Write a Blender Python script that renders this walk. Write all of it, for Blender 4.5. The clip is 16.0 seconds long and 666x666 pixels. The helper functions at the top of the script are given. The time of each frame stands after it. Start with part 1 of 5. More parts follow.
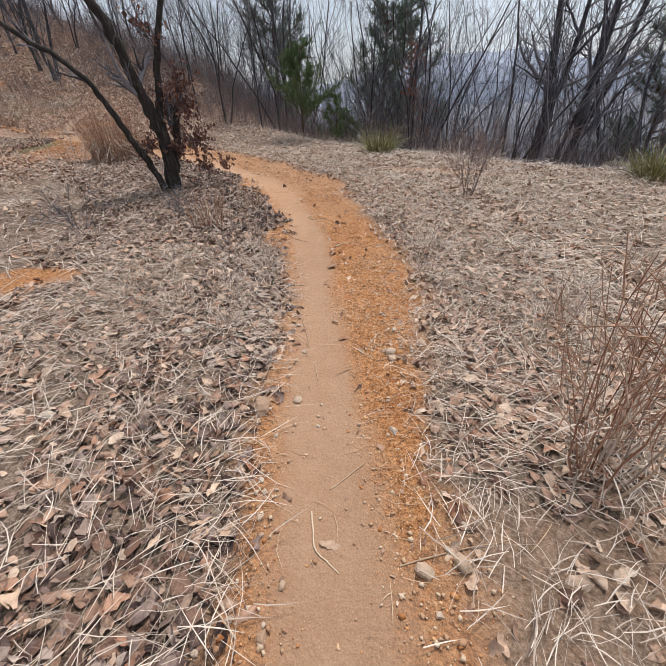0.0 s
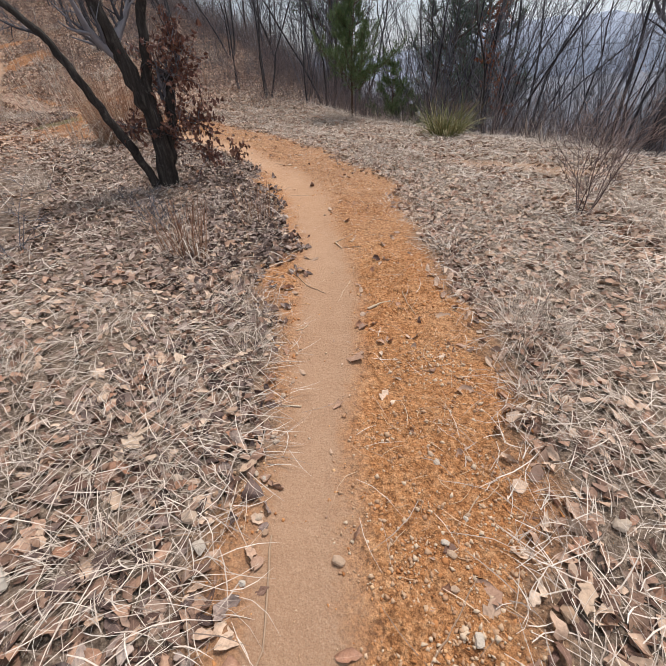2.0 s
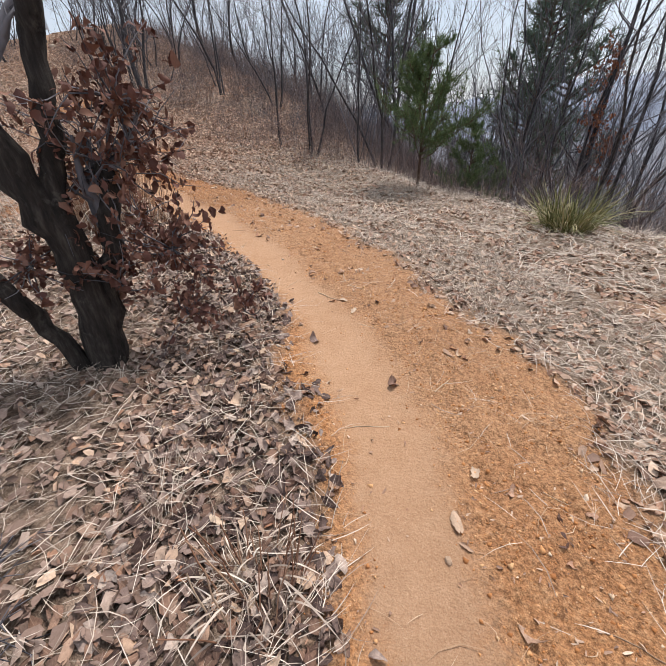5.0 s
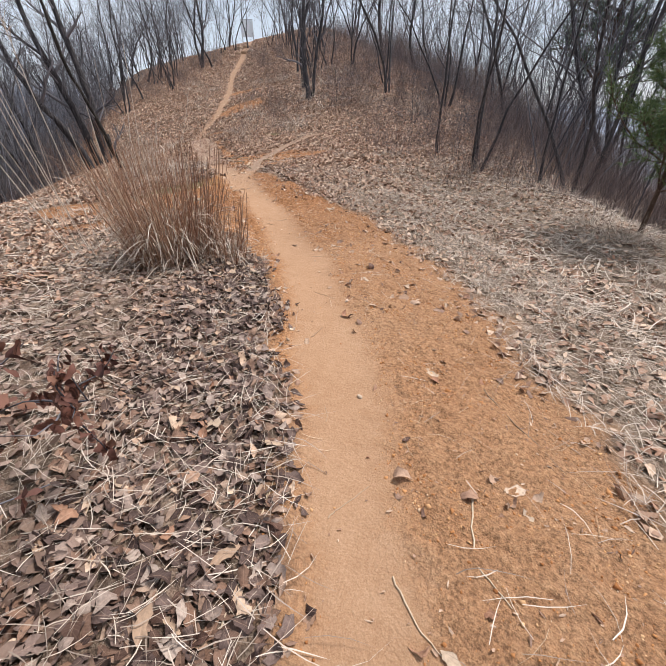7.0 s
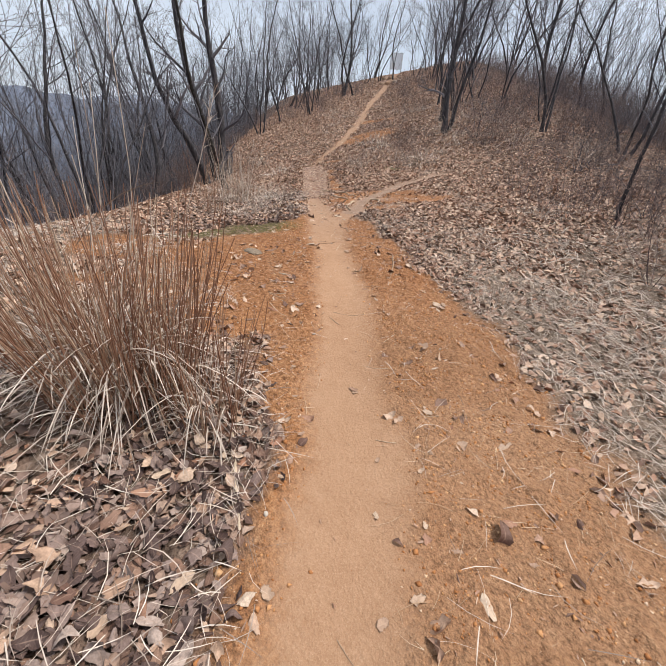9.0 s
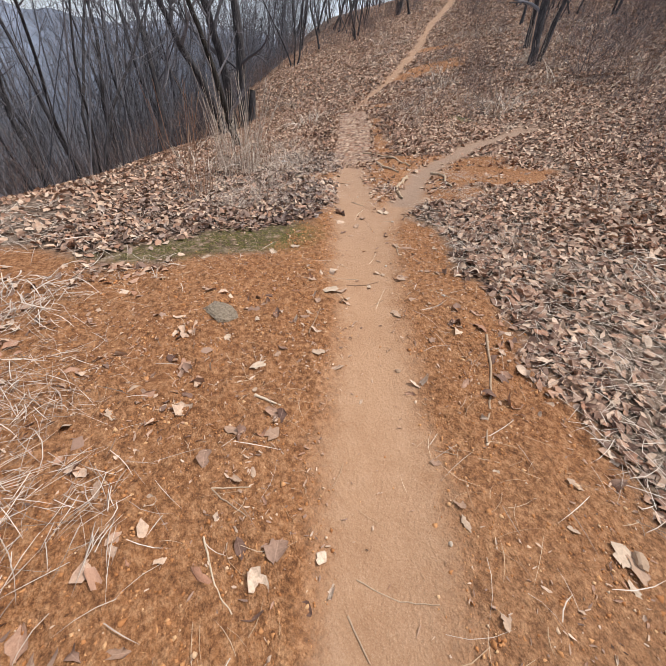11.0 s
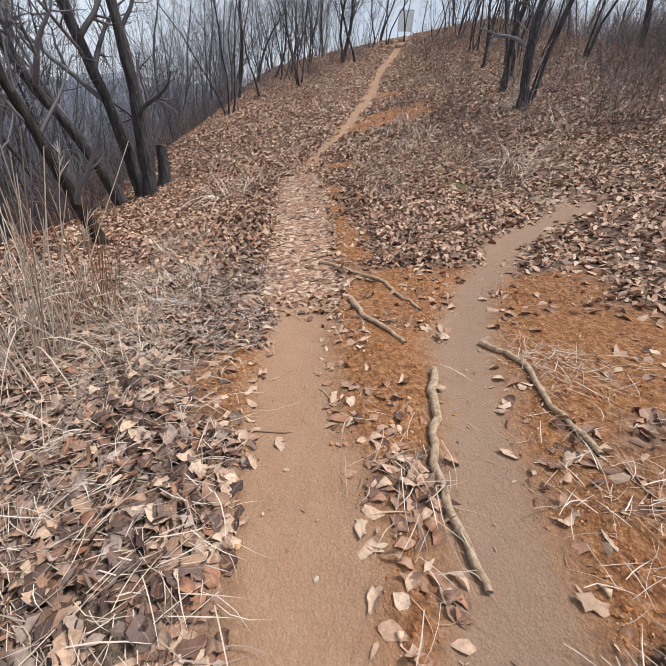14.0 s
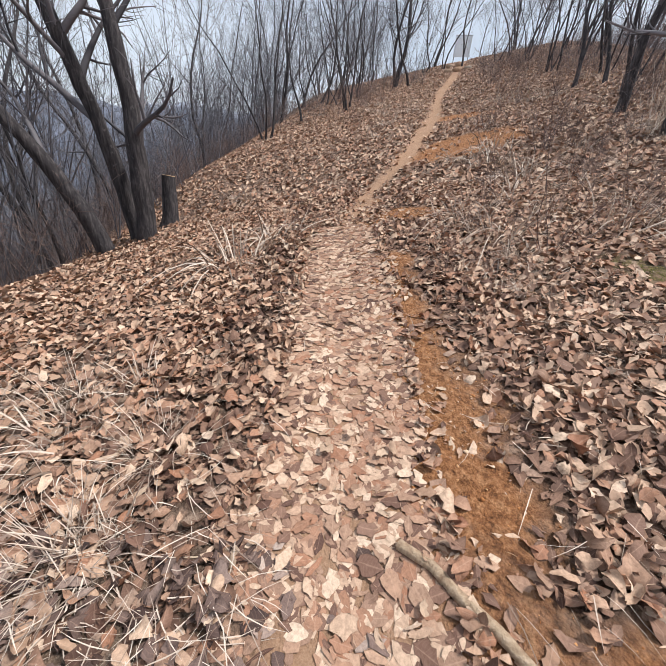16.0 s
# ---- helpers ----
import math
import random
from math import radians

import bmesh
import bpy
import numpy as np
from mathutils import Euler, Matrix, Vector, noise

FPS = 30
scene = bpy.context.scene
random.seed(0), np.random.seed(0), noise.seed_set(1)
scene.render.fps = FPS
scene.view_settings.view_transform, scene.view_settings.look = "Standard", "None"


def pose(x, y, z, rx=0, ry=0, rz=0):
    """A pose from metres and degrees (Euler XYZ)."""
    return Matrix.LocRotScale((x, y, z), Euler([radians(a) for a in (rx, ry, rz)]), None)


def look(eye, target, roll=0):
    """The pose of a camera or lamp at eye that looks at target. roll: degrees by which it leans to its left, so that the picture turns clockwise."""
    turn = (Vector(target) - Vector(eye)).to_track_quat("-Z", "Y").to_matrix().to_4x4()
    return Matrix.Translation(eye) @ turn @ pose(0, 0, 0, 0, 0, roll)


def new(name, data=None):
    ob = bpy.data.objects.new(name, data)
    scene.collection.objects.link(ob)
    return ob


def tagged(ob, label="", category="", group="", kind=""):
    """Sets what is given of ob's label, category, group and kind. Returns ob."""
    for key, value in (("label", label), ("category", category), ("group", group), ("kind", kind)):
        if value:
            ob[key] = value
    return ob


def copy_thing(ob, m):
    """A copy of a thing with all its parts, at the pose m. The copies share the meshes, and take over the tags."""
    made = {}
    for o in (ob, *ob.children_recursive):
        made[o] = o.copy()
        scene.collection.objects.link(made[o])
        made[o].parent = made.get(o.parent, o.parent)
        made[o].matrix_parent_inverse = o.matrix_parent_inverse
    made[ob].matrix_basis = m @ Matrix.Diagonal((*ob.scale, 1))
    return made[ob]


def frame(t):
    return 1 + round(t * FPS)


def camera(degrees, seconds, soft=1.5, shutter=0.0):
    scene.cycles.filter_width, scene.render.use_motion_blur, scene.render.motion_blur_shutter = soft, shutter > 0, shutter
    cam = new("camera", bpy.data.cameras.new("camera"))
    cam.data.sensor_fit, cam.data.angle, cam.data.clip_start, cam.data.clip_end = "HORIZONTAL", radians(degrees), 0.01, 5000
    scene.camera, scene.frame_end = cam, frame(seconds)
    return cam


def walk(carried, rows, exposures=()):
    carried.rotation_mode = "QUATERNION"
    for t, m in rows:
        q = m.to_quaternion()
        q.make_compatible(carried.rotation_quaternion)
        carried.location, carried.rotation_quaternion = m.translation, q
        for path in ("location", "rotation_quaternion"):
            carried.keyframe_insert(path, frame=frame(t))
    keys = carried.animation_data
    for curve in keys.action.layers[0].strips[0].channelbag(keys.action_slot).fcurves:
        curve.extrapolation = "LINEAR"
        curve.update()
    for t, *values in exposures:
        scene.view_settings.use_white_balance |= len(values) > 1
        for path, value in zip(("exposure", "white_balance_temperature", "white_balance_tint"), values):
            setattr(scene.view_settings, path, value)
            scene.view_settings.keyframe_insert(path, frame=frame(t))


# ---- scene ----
# ---- camera and walk ----
cam = camera(85.9, 16.0, soft=0.7)
EXPO = -0.04
PATH = [
    (0.00, pose(0.000, 0.000, 1.450, 55.77, 2.00, -0.91)),
    (0.50, pose(0.047, 0.516, 1.407, 56.31, 3.71, 2.89)),
    (1.00, pose(0.051, 1.044, 1.369, 59.11, 3.31, 2.59)),
    (1.50, pose(0.082, 1.547, 1.315, 53.51, 1.61, 3.00)),
    (2.00, pose(0.106, 2.056, 1.317, 53.06, 2.22, 6.80)),
    (2.50, pose(0.034, 2.575, 1.316, 57.16, 0.32, 6.80)),
    (3.00, pose(0.002, 3.151, 1.286, 55.90, 2.33, 10.20)),
    (3.50, pose(-0.126, 3.735, 1.293, 58.71, 0.83, 10.90)),
    (6.00, pose(-1.217, 6.642, 1.613, 59.04, 2.80, 17.47)),
    (6.50, pose(-1.321, 7.314, 1.598, 61.09, 2.26, 27.78)),
    (7.00, pose(-1.489, 7.890, 1.545, 58.95, 0.65, 35.68)),
    (7.50, pose(-1.779, 8.494, 1.570, 62.01, 0.51, 41.58)),
    (8.00, pose(-2.124, 9.057, 1.555, 61.77, -0.19, 49.96)),
    (8.50, pose(-2.602, 9.567, 1.589, 63.38, -2.73, 52.52)),
    (11.00, pose(-5.354, 11.560, 1.750, 53.92, -3.62, 60.22)),
    (11.50, pose(-5.853, 11.982, 1.756, 54.80, -3.60, 58.12)),
    (12.00, pose(-6.439, 12.401, 1.774, 57.03, -5.26, 54.28)),
    (12.50, pose(-7.060, 12.838, 1.785, 57.28, -4.95, 53.69)),
    (13.00, pose(-7.712, 13.211, 1.797, 58.68, -7.23, 47.71)),
    (13.50, pose(-8.346, 13.603, 1.787, 59.44, -5.84, 52.97)),
    (14.00, pose(-9.006, 14.032, 1.803, 59.61, -3.04, 53.32)),
    (14.50, pose(-9.687, 14.432, 1.769, 59.73, -3.26, 54.21)),
    (15.00, pose(-10.356, 14.806, 1.765, 60.45, -3.29, 56.32)),
    (15.50, pose(-11.033, 15.199, 1.786, 62.16, -1.78, 56.23)),
    (16.00, pose(-11.678, 15.605, 1.785, 62.60, -3.61, 59.32)),
]
walk(cam, PATH, [(0.0, EXPO - 0.12), (3.0, EXPO - 0.05), (6.5, EXPO + 0.08), (8.5, EXPO - 0.02), (12.0, EXPO - 0.02), (14.5, EXPO - 0.07), (16.0, EXPO + 0.03)])

# ---- world and sun ----
SUN_AZ, SUN_EL = 30.0, 60.0      # compass-style azimuth from +y clockwise, and height, of the veiled sun
world = bpy.data.worlds.new("overcast_sky")
scene.world = world
world.use_nodes = True
wn, wl = world.node_tree.nodes, world.node_tree.links
wn.clear()
w_out, w_bg = wn.new("ShaderNodeOutputWorld"), wn.new("ShaderNodeBackground")
w_sky, w_mix, w_noise, w_ramp = (wn.new(k) for k in ("ShaderNodeTexSky", "ShaderNodeMixRGB", "ShaderNodeTexNoise", "ShaderNodeValToRGB"))
w_sky.sky_type, w_sky.sun_disc = "NISHITA", False
w_sky.sun_elevation, w_sky.sun_rotation = radians(SUN_EL), radians(SUN_AZ)
w_sky.air_density, w_sky.dust_density = 1.0, 2.0
w_noise.inputs["Scale"].default_value, w_noise.inputs["Detail"].default_value = 2.2, 6.0
w_ramp.color_ramp.elements[0].position, w_ramp.color_ramp.elements[0].color = 0.35, (0.45, 0.45, 0.45, 1)
w_ramp.color_ramp.elements[1].position, w_ramp.color_ramp.elements[1].color = 0.7, (0.95, 0.95, 0.95, 1)
w_mix.inputs["Color2"].default_value = (9.2, 10.0, 11.3, 1)
w_bg.inputs["Strength"].default_value = 0.1
wl.new(w_noise.outputs["Fac"], w_ramp.inputs["Fac"])
wl.new(w_ramp.outputs["Color"], w_mix.inputs["Fac"])
wl.new(w_sky.outputs["Color"], w_mix.inputs["Color1"])
wl.new(w_mix.outputs["Color"], w_bg.inputs["Color"])
wl.new(w_bg.outputs["Background"], w_out.inputs["Surface"])

sun = new("sun", bpy.data.lights.new("sun", "SUN"))
sun.data.energy, sun.data.angle, sun.data.color = 4.15, radians(11), (1.0, 0.957, 0.922)
sa, se = radians(SUN_AZ), radians(SUN_EL)
sun.matrix_world = look((60 * math.sin(sa) * math.cos(se), 60 * math.cos(sa) * math.cos(se), 60 * math.sin(se)), (0, 0, 0))

# ---- materials ----
def material(name, rough=0.9):
    m = bpy.data.materials.new(name)
    m.use_nodes = True
    nt = m.node_tree
    bsdf = nt.nodes["Principled BSDF"]
    bsdf.inputs["Roughness"].default_value = rough
    bsdf.inputs["Specular IOR Level"].default_value = 0.25
    return m, nt, bsdf


def tex(nt, scale, detail=5.0, rough=0.6, kind="noise"):
    """A noise or voronoi value in object space."""
    co = nt.nodes.new("ShaderNodeTexCoord")
    n = nt.nodes.new("ShaderNodeTexNoise" if kind == "noise" else "ShaderNodeTexVoronoi")
    n.inputs["Scale"].default_value = scale
    if kind == "noise":
        n.inputs["Detail"].default_value, n.inputs["Roughness"].default_value = detail, rough
    nt.links.new(co.outputs["Object"], n.inputs["Vector"])
    return n.outputs["Fac"] if kind == "noise" else n.outputs["Distance"]


def ramp(nt, fac, *stops):
    """A colour ramp of (position, colour) stops."""
    r = nt.nodes.new("ShaderNodeValToRGB")
    el = r.color_ramp.elements
    while len(el) < len(stops):
        el.new(0.5)
    for e, (p, c) in zip(el, stops):
        e.position, e.color = p, (*c, 1.0)
    nt.links.new(fac, r.inputs["Fac"])
    return r.outputs["Color"]


def mix(nt, fac, a, b, how="MIX"):
    n = nt.nodes.new("ShaderNodeMixRGB")
    n.blend_type = how
    for slot, v in zip(("Fac", "Color1", "Color2"), (fac, a, b)):
        if isinstance(v, (int, float)):
            n.inputs[slot].default_value = v
        elif isinstance(v, tuple):
            n.inputs[slot].default_value = (*v, 1.0)
        else:
            nt.links.new(v, n.inputs[slot])
    return n.outputs["Color"]


def maths(nt, how, a, b=0.0, c=0.0):
    n = nt.nodes.new("ShaderNodeMath")
    n.operation = how
    for i, v in enumerate((a, b, c)):
        if isinstance(v, (int, float)):
            n.inputs[i].default_value = v
        else:
            nt.links.new(v, n.inputs[i])
    return n.outputs[0]


def bump(nt, bsdf, height, strength, distance):
    b = nt.nodes.new("ShaderNodeBump")
    b.inputs["Strength"].default_value, b.inputs["Distance"].default_value = strength, distance
    nt.links.new(height, b.inputs["Height"])
    nt.links.new(b.outputs["Normal"], bsdf.inputs["Normal"])


def island(nt):
    return nt.nodes.new("ShaderNodeNewGeometry").outputs["Random Per Island"]


def object_random(nt):
    return nt.nodes.new("ShaderNodeObjectInfo").outputs["Random"]


def make_ground_material():
    m, nt, bsdf = material("trail_ground", 0.95)
    def mask(name):
        a = nt.nodes.new("ShaderNodeAttribute")
        a.attribute_name = name
        return a.outputs["Fac"]
    fine, mid, big = tex(nt, 55, 6, 0.7), tex(nt, 9, 6, 0.65), tex(nt, 1.3, 4)
    crumbs = maths(nt, "ADD", maths(nt, "MULTIPLY", tex(nt, 95, kind="voronoi"), 0.5), maths(nt, "MULTIPLY", tex(nt, 38, kind="voronoi"), 0.5))
    # forest floor: dark humus under the leaves, greyed straw crumbs
    humus = ramp(nt, fine, (0.25, (0.065, 0.045, 0.032)), (0.5, (0.17, 0.12, 0.085)), (0.75, (0.33, 0.26, 0.19)))
    cells = nt.nodes.new("ShaderNodeTexVoronoi")
    cells.inputs["Scale"].default_value = 15.0
    nt.links.new(nt.nodes.new("ShaderNodeTexCoord").outputs["Object"], cells.inputs["Vector"])
    old = ramp(nt, cells.outputs["Color"], (0.15, (0.075, 0.042, 0.031)), (0.4, (0.21, 0.125, 0.09)), (0.6, (0.35, 0.225, 0.163)), (0.85, (0.5, 0.355, 0.262)))
    old = mix(nt, ramp(nt, cells.outputs["Distance"], (0.35, (0, 0, 0)), (0.75, (0.8, 0.8, 0.8))), old, (0.06, 0.035, 0.024))
    humus = mix(nt, 0.85, humus, old)
    thatch = ramp(nt, fine, (0.32, (0.065, 0.046, 0.033)), (0.5, (0.23, 0.17, 0.122)), (0.68, (0.53, 0.43, 0.33)))
    humus = mix(nt, maths(nt, "MULTIPLY", mask("thatch"), 0.7), humus, thatch)
    # far ground tinted blue-grey, distance haze put into its colour
    humus = mix(nt, mask("far_haze"), humus, ramp(nt, big, (0.3, (0.13, 0.135, 0.155)), (0.7, (0.22, 0.23, 0.265))))
    # trodden clay
    clay = ramp(nt, mid, (0.3, (0.35, 0.183, 0.102)), (0.55, (0.455, 0.262, 0.155)), (0.75, (0.54, 0.338, 0.218)))
    clay = mix(nt, 0.4, clay, ramp(nt, big, (0.3, (0.33, 0.172, 0.09)), (0.7, (0.5, 0.312, 0.195))))
    grit = tex(nt, 160, 3, 0.7)
    clay = mix(nt, 0.3, clay, ramp(nt, grit, (0.3, (0.2, 0.1, 0.045)), (0.55, (0.46, 0.26, 0.14)), (0.72, (0.72, 0.54, 0.37))))
    clay = mix(nt, 0.2, clay, ramp(nt, fine, (0.3, (0.25, 0.13, 0.06)), (0.7, (0.6, 0.4, 0.25))))
    # loose rusty soil, with the shade of its crevices put into the colour
    rust = ramp(nt, mid, (0.28, (0.32, 0.12, 0.04)), (0.5, (0.52, 0.235, 0.092)), (0.72, (0.64, 0.36, 0.18)))
    rust = mix(nt, 0.4, rust, ramp(nt, crumbs, (0.0, (0.56, 0.27, 0.105)), (0.35, (0.38, 0.155, 0.05)), (0.7, (0.2, 0.075, 0.024))))
    rust = mix(nt, 0.4, rust, ramp(nt, big, (0.34, (0.4, 0.145, 0.048)), (0.5, (0.5, 0.235, 0.095)), (0.66, (0.62, 0.38, 0.21))))
    clod = tex(nt, 26, 6, 0.75)
    rust = mix(nt, 0.5, rust, ramp(nt, clod, (0.36, (0.22, 0.08, 0.03)), (0.47, (0.5, 0.215, 0.08)), (0.62, (0.68, 0.39, 0.2))))
    # pits darkened and grain tops lightened by colour alone
    pit_shade = ramp(nt, tex(nt, 42, 5, 0.8), (0.38, (0.3, 0.25, 0.22)), (0.5, (0.95, 0.95, 0.95)), (0.66, (1.35, 1.4, 1.45)))
    rust = mix(nt, 0.88, rust, pit_shade, "MULTIPLY")
    rust = mix(nt, 0.5, rust, ramp(nt, tex(nt, 120, 3, 0.8), (0.36, (0.4, 0.36, 0.33)), (0.52, (1.0, 1.0, 1.0)), (0.66, (1.4, 1.5, 1.6))), "MULTIPLY")
    umber = ramp(nt, clod, (0.36, (0.085, 0.038, 0.018)), (0.48, (0.25, 0.105, 0.046)), (0.62, (0.46, 0.235, 0.115)))
    rust = mix(nt, maths(nt, "MULTIPLY", mask("umber"), 0.68), rust, umber)
    moss = ramp(nt, fine, (0.36, (0.035, 0.035, 0.008)), (0.5, (0.1, 0.092, 0.022)), (0.62, (0.25, 0.19, 0.07)))
    wobble = maths(nt, "MULTIPLY_ADD", maths(nt, "ADD", maths(nt, "MULTIPLY", mid, 0.6), maths(nt, "MULTIPLY", fine, 0.4)), 0.9, -0.45)
    rust = mix(nt, maths(nt, "MULTIPLY", mask("pale"), 0.6), rust, mix(nt, 0.55, clay, pit_shade, "MULTIPLY"))
    def soft(name, lo=0.3, hi=0.6):
        r = nt.nodes.new("ShaderNodeMapRange")
        r.inputs["From Min"].default_value, r.inputs["From Max"].default_value = lo, hi
        nt.links.new(maths(nt, "ADD", mask(name), wobble), r.inputs["Value"])
        return r.outputs["Result"]
    col = mix(nt, soft("loose", 0.2, 0.75), humus, rust)
    grey = nt.nodes.new("ShaderNodeAttribute")
    grey.attribute_name = "grey"
    clay = mix(nt, maths(nt, "MULTIPLY", grey.outputs["Fac"], 0.72), clay, mix(nt, 0.5, (0.25, 0.178, 0.135), ramp(nt, grit, (0.35, (0.14, 0.095, 0.07)), (0.65, (0.36, 0.27, 0.21)))))
    col = mix(nt, soft("trail", 0.2, 0.85), col, clay)
    ragged = ramp(nt, tex(nt, 17, 6, 0.75), (0.4, (0.15, 0.15, 0.15)), (0.55, (1, 1, 1)))
    col = mix(nt, maths(nt, "MULTIPLY", soft("moss", 0.25, 0.8), ragged), col, moss)
    nt.links.new(col, bsdf.inputs["Base Color"])
    relief = maths(nt, "ADD", maths(nt, "MULTIPLY", fine, 0.9), maths(nt, "MULTIPLY", maths(nt, "SUBTRACT", 1.0, crumbs), maths(nt, "SUBTRACT", 1.15, mask("trail"))))
    relief = maths(nt, "ADD", relief, maths(nt, "MULTIPLY", maths(nt, "MULTIPLY", clod, 2.2), maths(nt, "SUBTRACT", 1.08, mask("trail"))))
    bump(nt, bsdf, relief, 0.75, 0.022)
    return m


def make_varied_material(name, stops, rough=0.85, per="island", grain=30.0, blend=0.35, ribs=False, dark=(0.1, 0.07, 0.05)):
    """A surface whose pieces differ in colour, with grain over each."""
    m, nt, bsdf = material(name, rough)
    col = ramp(nt, island(nt) if per == "island" else object_random(nt), *stops)
    g = tex(nt, grain, 4, 0.7)
    col = mix(nt, maths(nt, "MULTIPLY", maths(nt, "SUBTRACT", 0.62, g), blend * 2.5), col, dark)
    if ribs:
        rib, ln = nt.nodes.new("ShaderNodeAttribute"), nt.nodes.new("ShaderNodeAttribute")
        rib.attribute_name, ln.attribute_name = "rib", "len"
        wave = maths(nt, "SINE", maths(nt, "MULTIPLY", maths(nt, "MULTIPLY_ADD", rib.outputs["Fac"], -0.22, ln.outputs["Fac"]), 52.0))
        col = mix(nt, maths(nt, "MULTIPLY", maths(nt, "GREATER_THAN", wave, 0.75), 0.05), col, (0.68, 0.46, 0.33))
        col = mix(nt, maths(nt, "MULTIPLY", maths(nt, "LESS_THAN", rib.outputs["Fac"], 0.07), 0.16), col, (0.68, 0.46, 0.33))
        edge = maths(nt, "GREATER_THAN", maths(nt, "MULTIPLY_ADD", g, 0.5, rib.outputs["Fac"]), 1.2)
        col = mix(nt, maths(nt, "MULTIPLY", edge, 0.4), col, dark)
    nt.links.new(col, bsdf.inputs["Base Color"])
    bump(nt, bsdf, g, 0.35, 0.01)
    return m


def make_bark_material(name, a, b, c, scale=7.0):
    """Furrowed bark: stretched noise along the trunk, lichen spots over it."""
    m, nt, bsdf = material(name, 0.92)
    co, mp, n = (nt.nodes.new(k) for k in ("ShaderNodeTexCoord", "ShaderNodeMapping", "ShaderNodeTexNoise"))
    mp.inputs["Scale"].default_value = (scale * 3, scale * 3, scale * 0.45)
    n.inputs["Scale"].default_value, n.inputs["Detail"].default_value, n.inputs["Roughness"].default_value = 1.0, 7.0, 0.68
    nt.links.new(co.outputs["Object"], mp.inputs["Vector"])
    nt.links.new(mp.outputs["Vector"], n.inputs["Vector"])
    col = ramp(nt, n.outputs["Fac"], (0.32, a), (0.52, b), (0.72, c))
    spots = tex(nt, 11, 5, 0.65)
    col = mix(nt, ramp(nt, spots, (0.6, (0, 0, 0)), (0.72, (0.5, 0.5, 0.5))), col, tuple(min(1, v * 1.3 + 0.03) for v in c))
    nt.links.new(col, bsdf.inputs["Base Color"])
    bump(nt, bsdf, n.outputs["Fac"], 0.9, 0.03)
    return m


def make_plain_rough(name, lo, hi, scale, rough=0.9, strength=0.4, dist=0.01):
    m, nt, bsdf = material(name, rough)
    n = tex(nt, scale, 6, 0.65)
    nt.links.new(ramp(nt, n, (0.3, lo), (0.7, hi)), bsdf.inputs["Base Color"])
    bump(nt, bsdf, n, strength, dist)
    return m


GROUND = make_ground_material()
LEAF = make_varied_material("dry_leaf", [(0.0, (0.1, 0.052, 0.04)), (0.14, (0.23, 0.13, 0.092)), (0.34, (0.41, 0.262, 0.18)), (0.48, (0.37, 0.178, 0.105)), (0.68, (0.54, 0.362, 0.252)), (0.88, (0.65, 0.468, 0.335)), (1.0, (0.77, 0.59, 0.44))], 0.65, grain=60, blend=0.6, ribs=True, dark=(0.1, 0.05, 0.03))
# old under-leaves, darkened in colour to stand in for shade in the litter's gaps
LEAF_OLD = make_varied_material("shaded_old_leaf", [(0.0, (0.075, 0.04, 0.03)), (0.4, (0.19, 0.112, 0.08)), (0.7, (0.28, 0.16, 0.108)), (1.0, (0.44, 0.31, 0.23))], 0.75, grain=60, blend=0.6, ribs=True, dark=(0.06, 0.032, 0.022))
# grey-brown leaves whose darker colour also carries the oak's shade
LEAF_GREY = make_varied_material("shaded_grey_leaf", [(0.0, (0.05, 0.03, 0.027)), (0.35, (0.13, 0.086, 0.074)), (0.65, (0.23, 0.16, 0.135)), (0.88, (0.36, 0.27, 0.225)), (1.0, (0.52, 0.41, 0.34))], 0.7, grain=60, blend=0.6, ribs=True, dark=(0.06, 0.032, 0.022))
LEAF_SINGLE = make_varied_material("single_leaf", [(0.0, (0.34, 0.2, 0.13)), (0.5, (0.46, 0.31, 0.21)), (1.0, (0.57, 0.43, 0.31))], 0.7, per="object", grain=45, blend=0.5, ribs=True)
DEAD_LEAF = make_varied_material("withered_oak_leaf", [(0.0, (0.085, 0.035, 0.028)), (0.5, (0.15, 0.062, 0.046)), (1.0, (0.24, 0.12, 0.08))], 0.75, grain=40)
RED_LEAF = make_varied_material("rusty_oak_leaf", [(0.0, (0.16, 0.05, 0.025)), (0.5, (0.27, 0.09, 0.04)), (1.0, (0.36, 0.15, 0.07))], 0.75, grain=40)
STRAW = make_varied_material("dry_straw", [(0.0, (0.2, 0.145, 0.11)), (0.25, (0.42, 0.33, 0.265)), (0.55, (0.6, 0.49, 0.395)), (1.0, (0.74, 0.64, 0.54))], 0.6, grain=25, blend=0.2)
STRAW_TAN = make_varied_material("tan_stalk", [(0.0, (0.3, 0.17, 0.095)), (0.5, (0.5, 0.33, 0.2)), (1.0, (0.66, 0.5, 0.35))], 0.65, grain=25, blend=0.2, dark=(0.2, 0.1, 0.05))
REED = make_varied_material("reddish_reed", [(0.0, (0.19, 0.085, 0.05)), (0.4, (0.32, 0.165, 0.1)), (0.75, (0.42, 0.25, 0.16)), (1.0, (0.6, 0.46, 0.33))], 0.65, grain=20, blend=0.2)
# bluish tint of twigs and shoots stands in for haze among the trees
TWIG = make_varied_material("bare_twig", [(0.0, (0.052, 0.05, 0.057)), (0.5, (0.125, 0.117, 0.128)), (1.0, (0.24, 0.225, 0.237))], 0.85, grain=14, blend=0.2, dark=(0.03, 0.022, 0.02))
